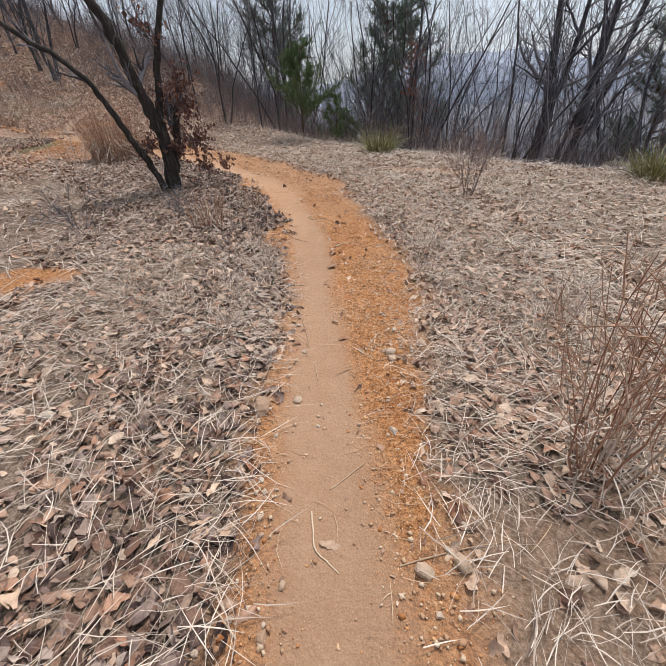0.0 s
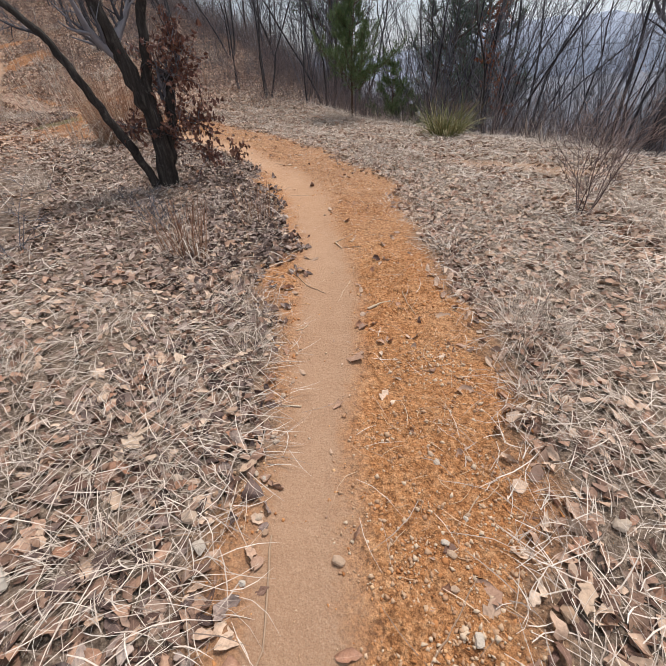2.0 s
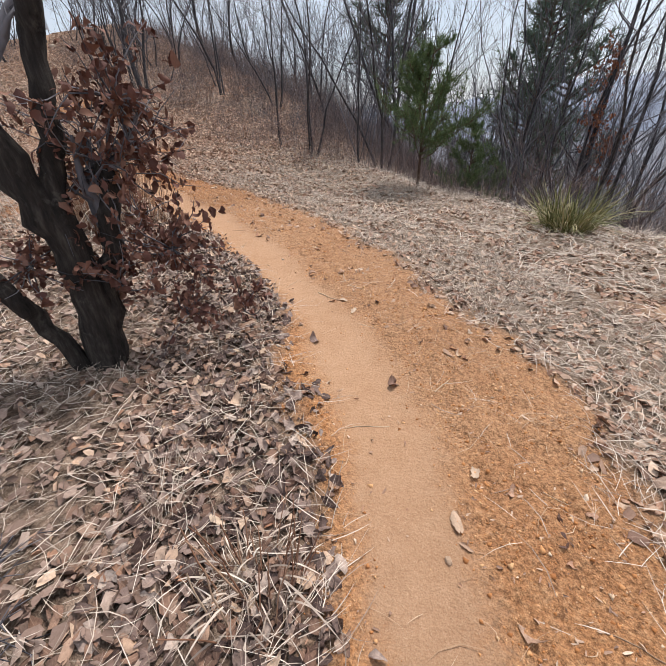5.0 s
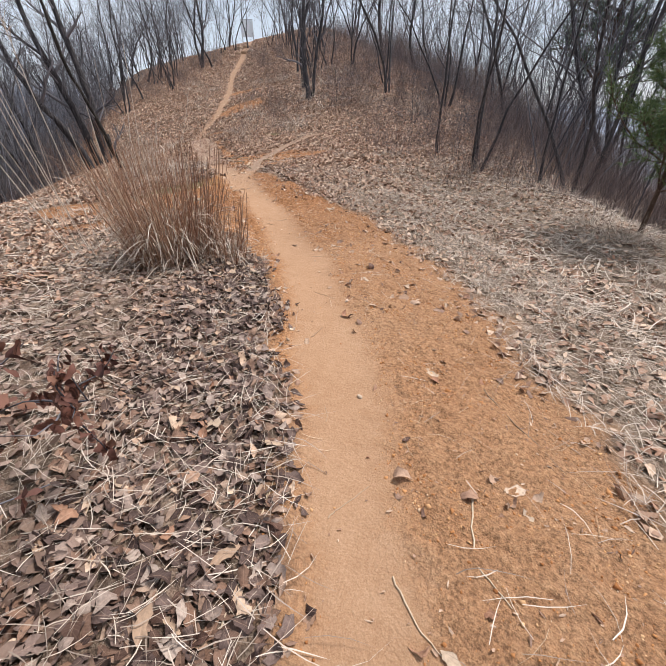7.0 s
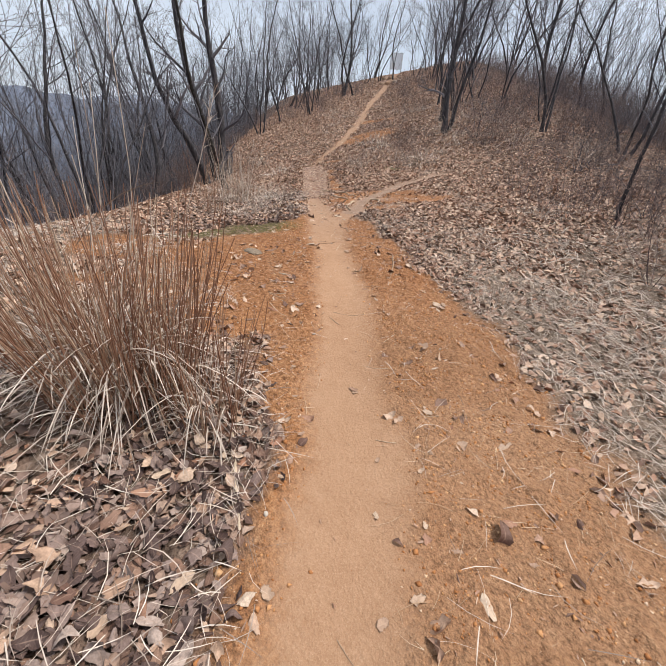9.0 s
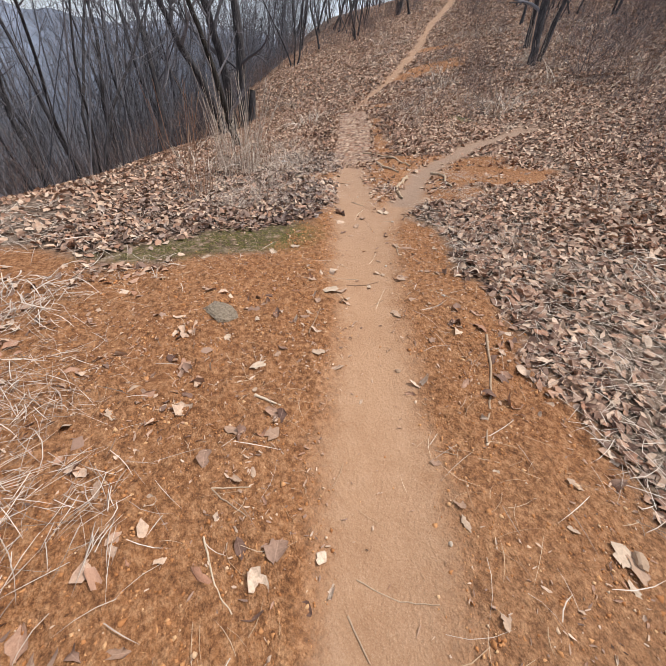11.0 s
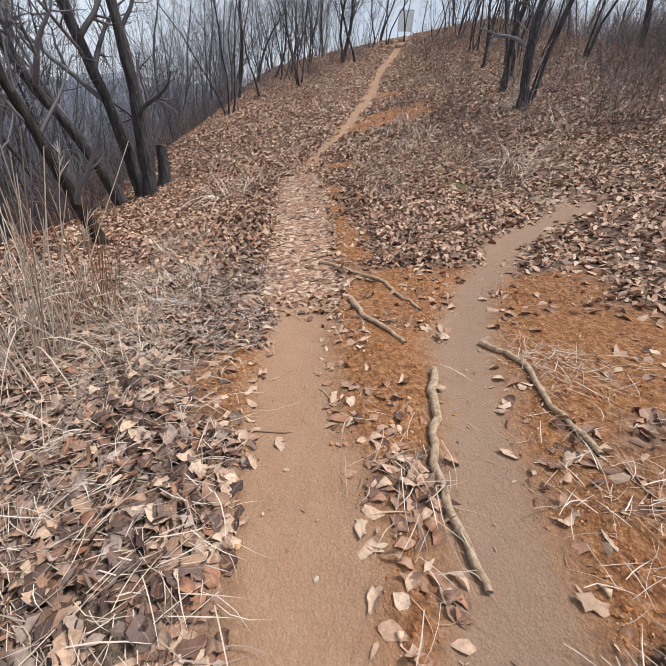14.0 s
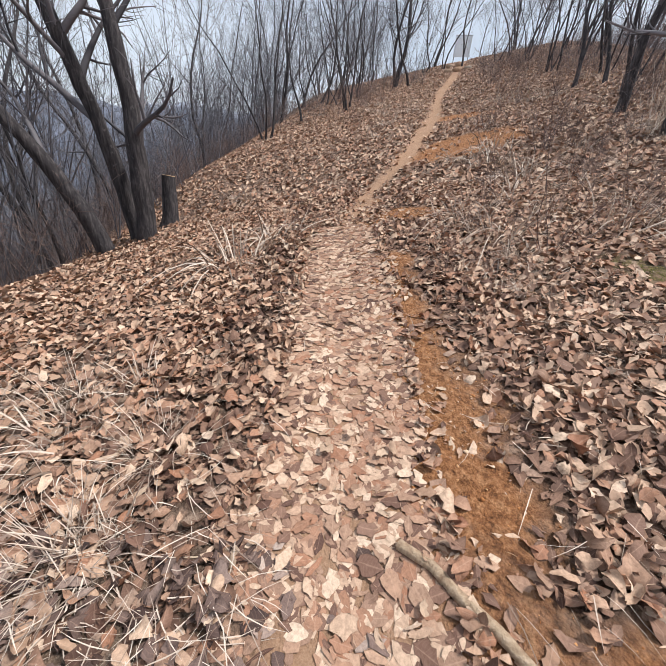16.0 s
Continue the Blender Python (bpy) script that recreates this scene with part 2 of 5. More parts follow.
SHOOT = make_varied_material("hazed_shoot", [(0.0, (0.055, 0.056, 0.068)), (0.5, (0.125, 0.122, 0.138)), (1.0, (0.23, 0.22, 0.237))], 0.85, grain=14, blend=0.15, dark=(0.03, 0.025, 0.025))
BRUSH = make_varied_material("bramble_twig", [(0.0, (0.09, 0.06, 0.055)), (0.5, (0.2, 0.14, 0.125)), (1.0, (0.38, 0.285, 0.24))], 0.85, grain=14, blend=0.2, dark=(0.03, 0.022, 0.02))
BRUSH_FINE = make_varied_material("fine_brush", [(0.0, (0.075, 0.058, 0.06)), (0.5, (0.17, 0.132, 0.13)), (1.0, (0.33, 0.265, 0.245))], 0.85, grain=14, blend=0.15, dark=(0.03, 0.022, 0.02))
BARK = make_bark_material("oak_bark", (0.022, 0.021, 0.024), (0.062, 0.056, 0.058), (0.15, 0.135, 0.133))
BARK_BLACK = make_bark_material("blackish_bark", (0.012, 0.01, 0.009), (0.035, 0.028, 0.024), (0.085, 0.072, 0.06), 9.0)
BARK_PINE = make_bark_material("pine_bark", (0.05, 0.03, 0.022), (0.11, 0.07, 0.05), (0.19, 0.13, 0.1))
NEEDLE = make_varied_material("pine_needle", [(0.0, (0.05, 0.085, 0.036)), (0.5, (0.1, 0.155, 0.058)), (1.0, (0.2, 0.25, 0.095))], 0.55, grain=5, blend=0.2, dark=(0.02, 0.03, 0.01))
NEEDLE_DARK = make_varied_material("dark_pine_needle", [(0.0, (0.055, 0.085, 0.06)), (0.5, (0.09, 0.135, 0.09)), (1.0, (0.14, 0.18, 0.115))], 0.6, grain=5, blend=0.2, dark=(0.02, 0.03, 0.01))
GREEN_BLADE = make_varied_material("green_blade", [(0.0, (0.08, 0.09, 0.03)), (0.5, (0.2, 0.2, 0.07)), (1.0, (0.44, 0.37, 0.2))], 0.55, grain=8, blend=0.2)
CRUMB = make_varied_material("soil_crumb", [(0.0, (0.36, 0.145, 0.052)), (0.4, (0.5, 0.22, 0.083)), (0.75, (0.62, 0.32, 0.14)), (0.93, (0.68, 0.43, 0.23)), (1.0, (0.72, 0.55, 0.4))], 0.95, grain=80, blend=0.3, dark=(0.24, 0.095, 0.035))
GRAVEL = make_varied_material("pale_gravel", [(0.0, (0.4, 0.22, 0.12)), (0.5, (0.52, 0.34, 0.21)), (1.0, (0.64, 0.5, 0.36))], 0.9, grain=80, blend=0.3, dark=(0.3, 0.18, 0.1))
STONE = make_varied_material("pale_stone", [(0.0, (0.38, 0.24, 0.15)), (0.5, (0.47, 0.34, 0.24)), (1.0, (0.56, 0.5, 0.42))], 0.9, per="object", grain=35, blend=0.4, dark=(0.28, 0.19, 0.13))
STICK = make_varied_material("dry_stick", [(0.0, (0.3, 0.19, 0.12)), (0.5, (0.5, 0.36, 0.24)), (1.0, (0.66, 0.53, 0.38))], 0.8, per="object", grain=40, blend=0.35)
ROOT = make_bark_material("root_bark", (0.3, 0.19, 0.12), (0.5, 0.37, 0.25), (0.64, 0.5, 0.37), 10.0)
PALE_WOOD = make_bark_material("bleached_wood", (0.3, 0.28, 0.26), (0.55, 0.53, 0.5), (0.74, 0.72, 0.69), 9.0)
CUT = make_plain_rough("cut_wood", (0.3, 0.19, 0.11), (0.5, 0.36, 0.23), 30)
# ridge colours with the haze of distance mixed in, paler and bluer
NEAR_HILL = make_plain_rough("hazed_near_woods", (0.12, 0.14, 0.185), (0.22, 0.25, 0.315), 0.35, 1.0, 0.5, 1.5)
HILL = make_plain_rough("hazed_far_woods", (0.24, 0.27, 0.34), (0.38, 0.42, 0.5), 0.12, 1.0, 0.3, 1.0)
PAINT = make_plain_rough("white_paint", (0.82, 0.85, 0.88), (0.88, 0.9, 0.92), 6, 0.5, 0.05)
PAINT.node_tree.nodes["Principled BSDF"].inputs["Transmission Weight"].default_value = 0.0
sheet, blend = PAINT.node_tree.nodes.new("ShaderNodeBsdfTranslucent"), PAINT.node_tree.nodes.new("ShaderNodeMixShader")
sheet.inputs["Color"].default_value = (0.93, 0.95, 0.97, 1)
PAINT.node_tree.links.new(PAINT.node_tree.nodes["Principled BSDF"].outputs[0], blend.inputs[1])
PAINT.node_tree.links.new(sheet.outputs[0], blend.inputs[2])
PAINT.node_tree.links.new(blend.outputs[0], PAINT.node_tree.nodes["Material Output"].inputs["Surface"])
STEEL = make_plain_rough("grey_steel", (0.3, 0.31, 0.33), (0.42, 0.43, 0.45), 20, 0.5, 0.1)

# ---- the lie of the land ----
rng = np.random.default_rng(11)


def softplus(a, w):
    return w * np.logaddexp(0, a / w)


def sigmoid(a):
    return 1 / (1 + np.exp(-np.clip(a, -40, 40)))


LATTICE = np.random.default_rng(5).random((256, 256))


def value_noise(x, y, size, octaves=3):
    """Smooth noise between -1 and 1 with lumps of about that size."""
    total, amp, norm = 0.0, 1.0, 0.0
    for k in range(octaves):
        u, v = x / size * 2 ** k + 17.3 * k, y / size * 2 ** k + 5.9 * k
        i, j = np.floor(u).astype(int), np.floor(v).astype(int)
        fu, fv = u - i, v - j
        fu, fv = fu * fu * (3 - 2 * fu), fv * fv * (3 - 2 * fv)
        a, b, i, j = (i + 1) % 256, (j + 1) % 256, i % 256, j % 256
        n = (LATTICE[i, j] * (1 - fu) + LATTICE[a, j] * fu) * (1 - fv) + (LATTICE[i, b] * (1 - fu) + LATTICE[a, b] * fu) * fv
        total, norm, amp = total + amp * (2 * n - 1), norm + amp, amp * 0.5
    return total / norm


# low swells and hollows beside the trail: x, y, half width, height
SWELLS = [(-3.6, 8.9, 1.6, 0.062), (-3.5, 12, 2, -0.066), (-8, 15.5, 2, 0.1), (-12.3, 16.6, 2, -0.055), (-15, 14.5, 2.5, 0.02), (-14.3, 21.5, 2.5, 0.034),
          (-1.2, 2.5, 1.6, 0.063), (-0.2, 3.2, 1.5, -0.168), (-0.5, 15.5, 3, -0.063), (-7.2, 12.7, 2, 0.038), (-10.5, 13.8, 1.5, 0.077), (-2.5, 4.8, 2, -0.068), (-20.6, 16.0, 2.2, -0.45)]

TRAIL = np.array([(0.1, -6), (0.0, -1), (-0.07, 0.9), (-0.1, 1.8), (-0.2, 3.6), (-0.32, 4.8), (-0.52, 5.7), (-0.85, 6.9), (-1.5, 8.1), (-2.55, 9.4), (-3.5, 10.4),
                  (-4.2, 11.05), (-5.95, 12.3), (-7.5, 13.2), (-8.3, 13.7), (-9.3, 14.27), (-10.4, 14.9), (-12.8, 16.45), (-13.9, 17.15), (-15.7, 18.2), (-17.2, 19.7),
                  (-18.45, 21.5), (-20.0, 23.25), (-21.3, 24.85), (-23.7, 27.3), (-25.7, 29.2), (-27.2, 30.9), (-30.0, 34.3), (-33.2, 37.8), (-36.2, 41.5), (-39.5, 45.0)])
BRANCH = np.array([(-8.5, 14.0), (-9.06, 14.9), (-9.7, 15.6), (-10.2, 16.2), (-10.65, 17.0), (-11.1, 18.2), (-11.1, 19.6), (-10.6, 21.0)])


def along(x, y, line):
    """Distance to a line of points, positive to its right, and how far along it."""
    best, side, run = np.full(x.shape, 1e9), np.zeros(x.shape), np.zeros(x.shape)
    start = 0.0
    for (ax, ay), (bx, by) in zip(line[:-1], line[1:]):
        dx, dy = bx - ax, by - ay
        n = math.hypot(dx, dy)
        k = np.clip(((x - ax) * dx + (y - ay) * dy) / n ** 2, 0, 1)
        d = np.hypot(x - ax - k * dx, y - ay - k * dy)
        near = d < best
        cross = ((x - ax) * dy - (y - ay) * dx)
        best, side, run = np.where(near, d, best), np.where(near, np.sign(cross), side), np.where(near, start + k * n, run)
        start += n
    return best * side, run


def uphill(x, y):
    return (y - 16 - x - 12) * 0.7071, (x + 12 + y - 16) * 0.7071


def edges(x, y):
    """How far past the north-east and the south-west brink a place lies."""
    s, v = uphill(x, y)
    ne = 0.66 * x + 0.75 * y - 11.3 - 3.5 * sigmoid((s + 2) / 1.5) + 0.4 * value_noise(x, y, 3.0)
    sw = -0.578 * x - 0.816 * y + 0.9 - 4.5 * sigmoid((x + 8.5) / 1.2) + 0.4 * value_noise(x + 50, y, 3.0)
    return ne, sw


def height(x, y):
    s, v = uphill(x, y)
    far = softplus(s - 38.5, 1.2)
    s = s - far
    v = np.clip(v, -16, 14)
    up = softplus(s, 2)
    z = (0.217 + 0.017 * np.maximum(s, -40) + 0.019 * softplus(s + 12, 1.5) - 0.036 * softplus(s + 6, 1.5) + 0.132 * softplus(s, 1.5) + 0.093 * softplus(s - 4, 2) + 0.03 * softplus(s - 22, 2)
         - 0.014 * v - 0.0008 * v * v + 0.084 * v * sigmoid((s + 5) / 1.5) + 0.0263 * up * v / (1 + up / 6))
    for a, b, w, g in SWELLS:
        z = z + g * np.exp(-((x - a) ** 2 + (y - b) ** 2) / (2 * w * w))
    ne, sw = edges(x, y)
    z = z - 18 * (1 - np.exp(-softplus(ne, 0.5) * 0.5 / 18)) - 18 * (1 - np.exp(-softplus(sw, 0.5) * 0.48 / 18)) - 10 * (1 - np.exp(-far * 0.2 / 10))
    off, run = along(x, y, TRAIL)
    off2, _ = along(x, y, BRANCH)
    tread = np.exp(-(np.minimum(np.abs(off), np.abs(off2)) / 0.3) ** 2)
    return z - 0.03 * tread + (0.03 * value_noise(x, y, 0.9, 3) + 0.012 * value_noise(x, y, 0.3, 1) + 0.014 * value_noise(x + 9, y, 0.17, 1)) * (1 - 0.8 * tread)


def blob(x, y, cx, cy, rx, ry, turn=0.0):
    c, s = math.cos(radians(turn)), math.sin(radians(turn))
    u, v = ((x - cx) * c + (y - cy) * s) / rx, (-(x - cx) * s + (y - cy) * c) / ry
    return np.clip(1.6 - np.hypot(u, v) - 0.2, 0, 1)


# bare rusty places off the trail: x, y, half sizes, turn
BARE = [(-7.4, 11.65, 1.8, 1.0, 35), (-6.4, 11.2, 1.0, 0.75, 35), (-3.15, 3.4, 0.55, 0.3, 20), (-7.6, 10.3, 0.7, 0.25, 60), (-8.9, 10.6, 0.9, 0.6, 30), (-18.1, 22.9, 1.9, 0.9, 84),
        (-15.7, 19.2, 0.6, 0.28, 45), (-10.15, 15.5, 1.4, 0.75, 45), (-9.55, 16.7, 1.3, 0.7, 60), (-11.15, 16.75, 1.0, 0.45, 55), (-7.9, 12.35, 1.0, 0.6, 40), (-11.0, 16.15, 0.8, 0.3, 35), (-20.9, 25.6, 0.5, 1.1, -40), (-10.2, 17.4, 0.35, 0.8, -10), (-9.05, 15.4, 0.75, 0.4, 70)]


def fields(x, y):
    """Shares of trodden clay, loose rust soil, moss, straw and leaves over the ground."""
    off, run = along(x, y, TRAIL)
    off2, run2 = along(x, y, BRANCH)
    jit = 0.2 * value_noise(x, y, 0.8, 4) + 0.07 * value_noise(x + 40, y, 0.22, 2)
    half = np.interp(run, [0, 12, 17, 22, 26, 29, 31, 34, 60], [0.2, 0.24, 0.27, 0.25, 0.3, 0.26, 0.17, 0.17, 0.3])
    trail = np.clip((half + 0.15 - np.abs(off) + jit * 0.5) / 0.26, 0, 1)
    trail = np.maximum(trail, np.clip((0.34 - np.abs(off2) + jit * 0.5) / 0.24, 0, 1) * np.clip(7.5 - run2, 0, 1))
    trail = np.maximum(trail, 0.45 * np.clip(blob(x, y, 0.8, 0.5, 0.9, 0.4, 10) * 1.5 + 2 * jit, 0, 1))
    trail = np.maximum(trail, 0.6 * np.clip(blob(x, y, 2.4, 8.6, 1.3, 0.35, -20) * 1.5 + 2 * jit, 0, 1))
    right = np.interp(run, [0, 7, 8.6, 10, 12, 14, 16, 18, 20, 22, 24, 27, 29, 32, 34, 60], [0.45, 0.55, 1.0, 1.15, 1.2, 1.3, 1.5, 1.65, 1.5, 1.05, 0.65, 0.75, 0.85, 0.5, 0.2, 0.2])
    left = np.interp(run, [0, 7, 10, 13, 16, 18, 19.5, 23, 24.5, 28, 30, 60], [0.4, 0.4, 0.45, 0.45, 0.4, 0.45, 0.85, 0.95, 0.3, 0.15, 0.1, 0.1])
    reach = np.where(off > 0, right, left)
    loose = np.clip((reach - np.abs(off) + 1.6 * jit) / 0.42 + 0.35, 0, 1)
    for b in BARE:
        loose = np.maximum(loose, np.clip(blob(x, y, *b) * 1.9 - 0.3 + 1.5 * jit, 0, 1))
    loose = loose * (1 - np.clip((run - 23) / 2, 0, 1) * np.clip(0.1 + 0.9 * value_noise(x + 31, y, 0.55, 3), 0, 0.4))
    moss = np.maximum(blob(x, y, -8.98, 12.25, 1.25, 0.32, 80), blob(x, y, -8.8, 12.85, 0.6, 0.36, 75))
    moss = np.clip(np.maximum(moss, blob(x, y, -12.9, 19.6, 0.5, 0.2, 0) * 0.8) + 1.6 * jit, 0, 1) * (1 - trail)
    s, v = uphill(x, y)
    straw = np.clip(0.85 - (s + 9) / 8 + 0.9 * value_noise(x, y, 1.6, 2), 0.06, 1)
    straw = np.maximum(straw, np.maximum(blob(x, y, -12.0, 14.6, 1.9, 1.2, 30), 0.9 * blob(x, y, -10.4, 13.4, 1.3, 0.7, 30)))
    straw = np.where((off > 0) & (run > 18) & (run < 23), np.maximum(straw, 0.65), straw)
    straw = np.where((off > 0) & (run < 21), np.clip(straw * 1.5 + 0.2, 0, 1), straw)
    straw = np.where((off < 0) & (run > 10.5) & (run < 22), straw * 0.5, np.where((off < -0.5) & (run < 8.3), straw * 0.8, np.where(off < 0, straw * 0.9, straw)))
    return trail, loose, moss, straw, off, run


# ---- mesh helpers ----
def mesh_of(name, verts, faces, mat, smooth=False):
    """A mesh from arrays of places and of equal-sided faces."""
    verts, faces = np.asarray(verts, np.float32), np.asarray(faces, np.int32)
    me = bpy.data.meshes.new(name)
    n, k = faces.shape
    me.vertices.add(len(verts))
    me.vertices.foreach_set("co", verts.ravel())
    me.loops.add(n * k)
    me.loops.foreach_set("vertex_index", faces.ravel())
    me.polygons.add(n)
    me.polygons.foreach_set("loop_start", np.arange(0, n * k, k, dtype=np.int32))
    me.polygons.foreach_set("loop_total", np.full(n, k, np.int32))
    if smooth:
        me.polygons.foreach_set("use_smooth", np.ones(n, bool))
    me.materials.append(mat)
    me.update(calc_edges=True)
    return me


def part(name, me, parent, label=""):
    ob = new(name, me)
    ob.parent = parent
    return tagged(ob, label) if label else ob


class Tubes:
    """Collects tapering tubes and blades into one mesh of four-sided faces."""
    def __init__(self):
        self.v, self.f, self.n = [], [], 0

    def add(self, path, radii, sides):
        path, radii = np.asarray(path, float), np.asarray(radii, float)
        tan = np.gradient(path, axis=0)
        tan /= np.linalg.norm(tan, axis=1)[:, None] + 1e-9
        ref = np.array([1.0, 0.13, 0.07]) if abs(tan[0, 0]) < 0.8 else np.array([0.1, 1.0, 0.05])
        a = np.cross(tan, ref)
        a /= np.linalg.norm(a, axis=1)[:, None] + 1e-9
        b = np.cross(tan, a)
        th = np.linspace(0, 2 * np.pi, sides, endpoint=False)
        ring = path[:, None] + radii[:, None, None] * (np.cos(th)[None, :, None] * a[:, None] + np.sin(th)[None, :, None] * b[:, None])
        m = len(path)
        i, j = np.meshgrid(np.arange(m - 1), np.arange(sides), indexing="ij")
        k = (j + 1) % sides
        self.f.append((np.stack([i * sides + j, i * sides + k, (i + 1) * sides + k, (i + 1) * sides + j], -1).reshape(-1, 4)) + self.n)
        self.v.append(ring.reshape(-1, 3))
        self.n += m * sides

    def mesh(self, name, mat, smooth=True):
        return mesh_of(name, np.concatenate(self.v), np.concatenate(self.f), mat, smooth)


def unit(v):
    v = np.asarray(v, float)
    return v / (np.linalg.norm(v) + 1e-9)


def wander(r, start, way, length, n, bend, lift):
    """A wavering line of n + 1 points."""
    pts, d = [np.asarray(start, float)], unit(way)
    for _ in range(n):
        d = unit(d + r.normal(0, bend, 3) + (0, 0, lift))
        pts.append(pts[-1] + d * length / n)
    return np.array(pts)


def at(path, k):
    """The place and the way at share k of a line."""
    f = k * (len(path) - 1)
    i = min(int(f), len(path) - 2)
    return path[i] + (path[i + 1] - path[i]) * (f - i), unit(path[i + 1] - path[i])


def sprout(r, path, radii, tubes, level, counts, length, spread, lift, sides=(5, 4, 3), segs=(6, 4, 3), tips=None, low=0.3, slim=(0.4, 0.7)):
    """Branches of falling size out of a line."""
    for _ in range(counts[level]):
        k = r.uniform(low, 0.98)
        p, d = at(path, k)
        r0 = np.interp(k, np.linspace(0, 1, len(radii)), radii) * r.uniform(*slim)
        out = unit(np.cross(d, r.normal(size=3)))
        ln = length * (1.15 - 0.6 * k) * r.uniform(0.6, 1.2)
        way = d * r.uniform(0.5, 0.9) + out * spread
        pts = wander(r, p, way, ln, segs[level], 0.16, lift)
        rad = np.linspace(max(r0, 0.003), max(r0 * 0.25, 0.0018), len(pts))
        tubes[min(level, len(tubes) - 1)].add(pts, rad, sides[level])
        if tips is not None and level >= len(counts) - 2:
            tips.append(pts)
        if level + 1 < len(counts):
            sprout(r, pts, rad, tubes, level + 1, counts, ln * 0.55, spread, lift, sides, segs, tips, 0.2, slim)


def ground_at(x, y):
    return float(height(np.array([x]), np.array([y]))[0])

# ---- ground ----
def axis(lo, hi, step, reach):
    inner = np.arange(lo, hi + step / 2, step)
    grow = step * np.cumsum(1.16 ** np.arange(1, 70))
    grow = grow[grow < reach]
    return np.concatenate([lo - grow[::-1], inner, hi + grow])


def ground_masks(me, x, y):
    """Shares of each soil, and of the far haze tint, kept on the corners for the material."""
    trail, loose, moss, straw, off, run = fields(x, y)
    off2, run2 = along(x, y, BRANCH)
    grey = np.maximum(np.clip(1.2 - np.abs(off2) * 2.5, 0, 1) * (run2 > 0.8), np.maximum(0.45 * np.clip((run - 22) / 3, 0, 1), 0.32 * np.clip((13 - run) / 3, 0, 1)))
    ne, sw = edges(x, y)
    # share of painted haze, growing with distance past the brinks
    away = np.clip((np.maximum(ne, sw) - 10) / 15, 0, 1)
    pale = np.clip((run - 11) / 2.5, 0, 1) * np.clip((21 - run) / 2.5, 0, 1) * np.clip(off * 4, 0, 1)
    umber = np.clip((run - 17) / 4, 0, 1)
    for name, a in (("umber", umber), ("pale", pale), ("thatch", straw), ("far_haze", away), ("trail", trail), ("loose", loose), ("moss", moss), ("grey", grey)):
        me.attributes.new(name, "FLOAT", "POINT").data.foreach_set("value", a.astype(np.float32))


def make_ground():
    gx, gy = axis(-34, 5, 0.14, 900), axis(-1.0, 39, 0.14, 900)
    x, y = np.meshgrid(gx, gy, indexing="ij")
    shape = x.shape
    x, y = x.ravel(), y.ravel()
    i, j = np.meshgrid(np.arange(shape[0] - 1), np.arange(shape[1] - 1), indexing="ij")
    q = (i * shape[1] + j).ravel()
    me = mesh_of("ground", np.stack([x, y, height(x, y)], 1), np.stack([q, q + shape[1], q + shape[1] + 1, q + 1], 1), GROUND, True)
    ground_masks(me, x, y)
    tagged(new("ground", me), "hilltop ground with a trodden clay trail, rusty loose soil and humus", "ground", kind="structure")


make_ground()


def make_soil_crust():
    """The clodded rusty soil beside the trail, as a fine skin over the ground."""
    step = 0.026
    gx, gy = np.arange(-12.5, 2.2, step), np.arange(-0.5, 17.5, step)
    x, y = np.meshgrid(gx, gy, indexing="ij")
    shape = x.shape
    x, y = x.ravel(), y.ravel()
    near = np.where(np.abs(along(x, y, TRAIL)[0]) < 2.3)[0]
    loose = np.zeros(x.shape)
    got = fields(x[near], y[near])
    loose[near] = got[1] * (1 - got[0]) * (1 - got[2])
    i, j = np.meshgrid(np.arange(shape[0] - 1), np.arange(shape[1] - 1), indexing="ij")
    q = (i * shape[1] + j).ravel()
    cells = np.stack([q, q + shape[1], q + shape[1] + 1, q + 1], 1)
    cells = cells[loose[cells].max(1) > 0.2]
    used, flat = np.unique(cells, return_inverse=True)
    x, y, w = x[used], y[used], np.clip(loose[used] * 1.6 - 0.25, 0, 1)
    clods = np.clip(value_noise(x, y, 0.075, 2) * 1.9, -0.8, 0.9)
    rough = np.clip(0.55 + 1.1 * value_noise(x + 21, y, 0.7, 2), 0.12, 1.1)
    z = height(x, y) - 0.006 + w * (0.009 + rough * (0.02 * clods + 0.008 * value_noise(x + 3, y + 8, 0.04, 1)))
    me = mesh_of("soil_crust", np.stack([x, y, z], 1), flat.reshape(-1, 4), GROUND, False)
    ground_masks(me, x, y)
    tagged(new("soil_crust", me), "crumbly clodded rusty soil along the trail", "soil", kind="stuff")


make_soil_crust()


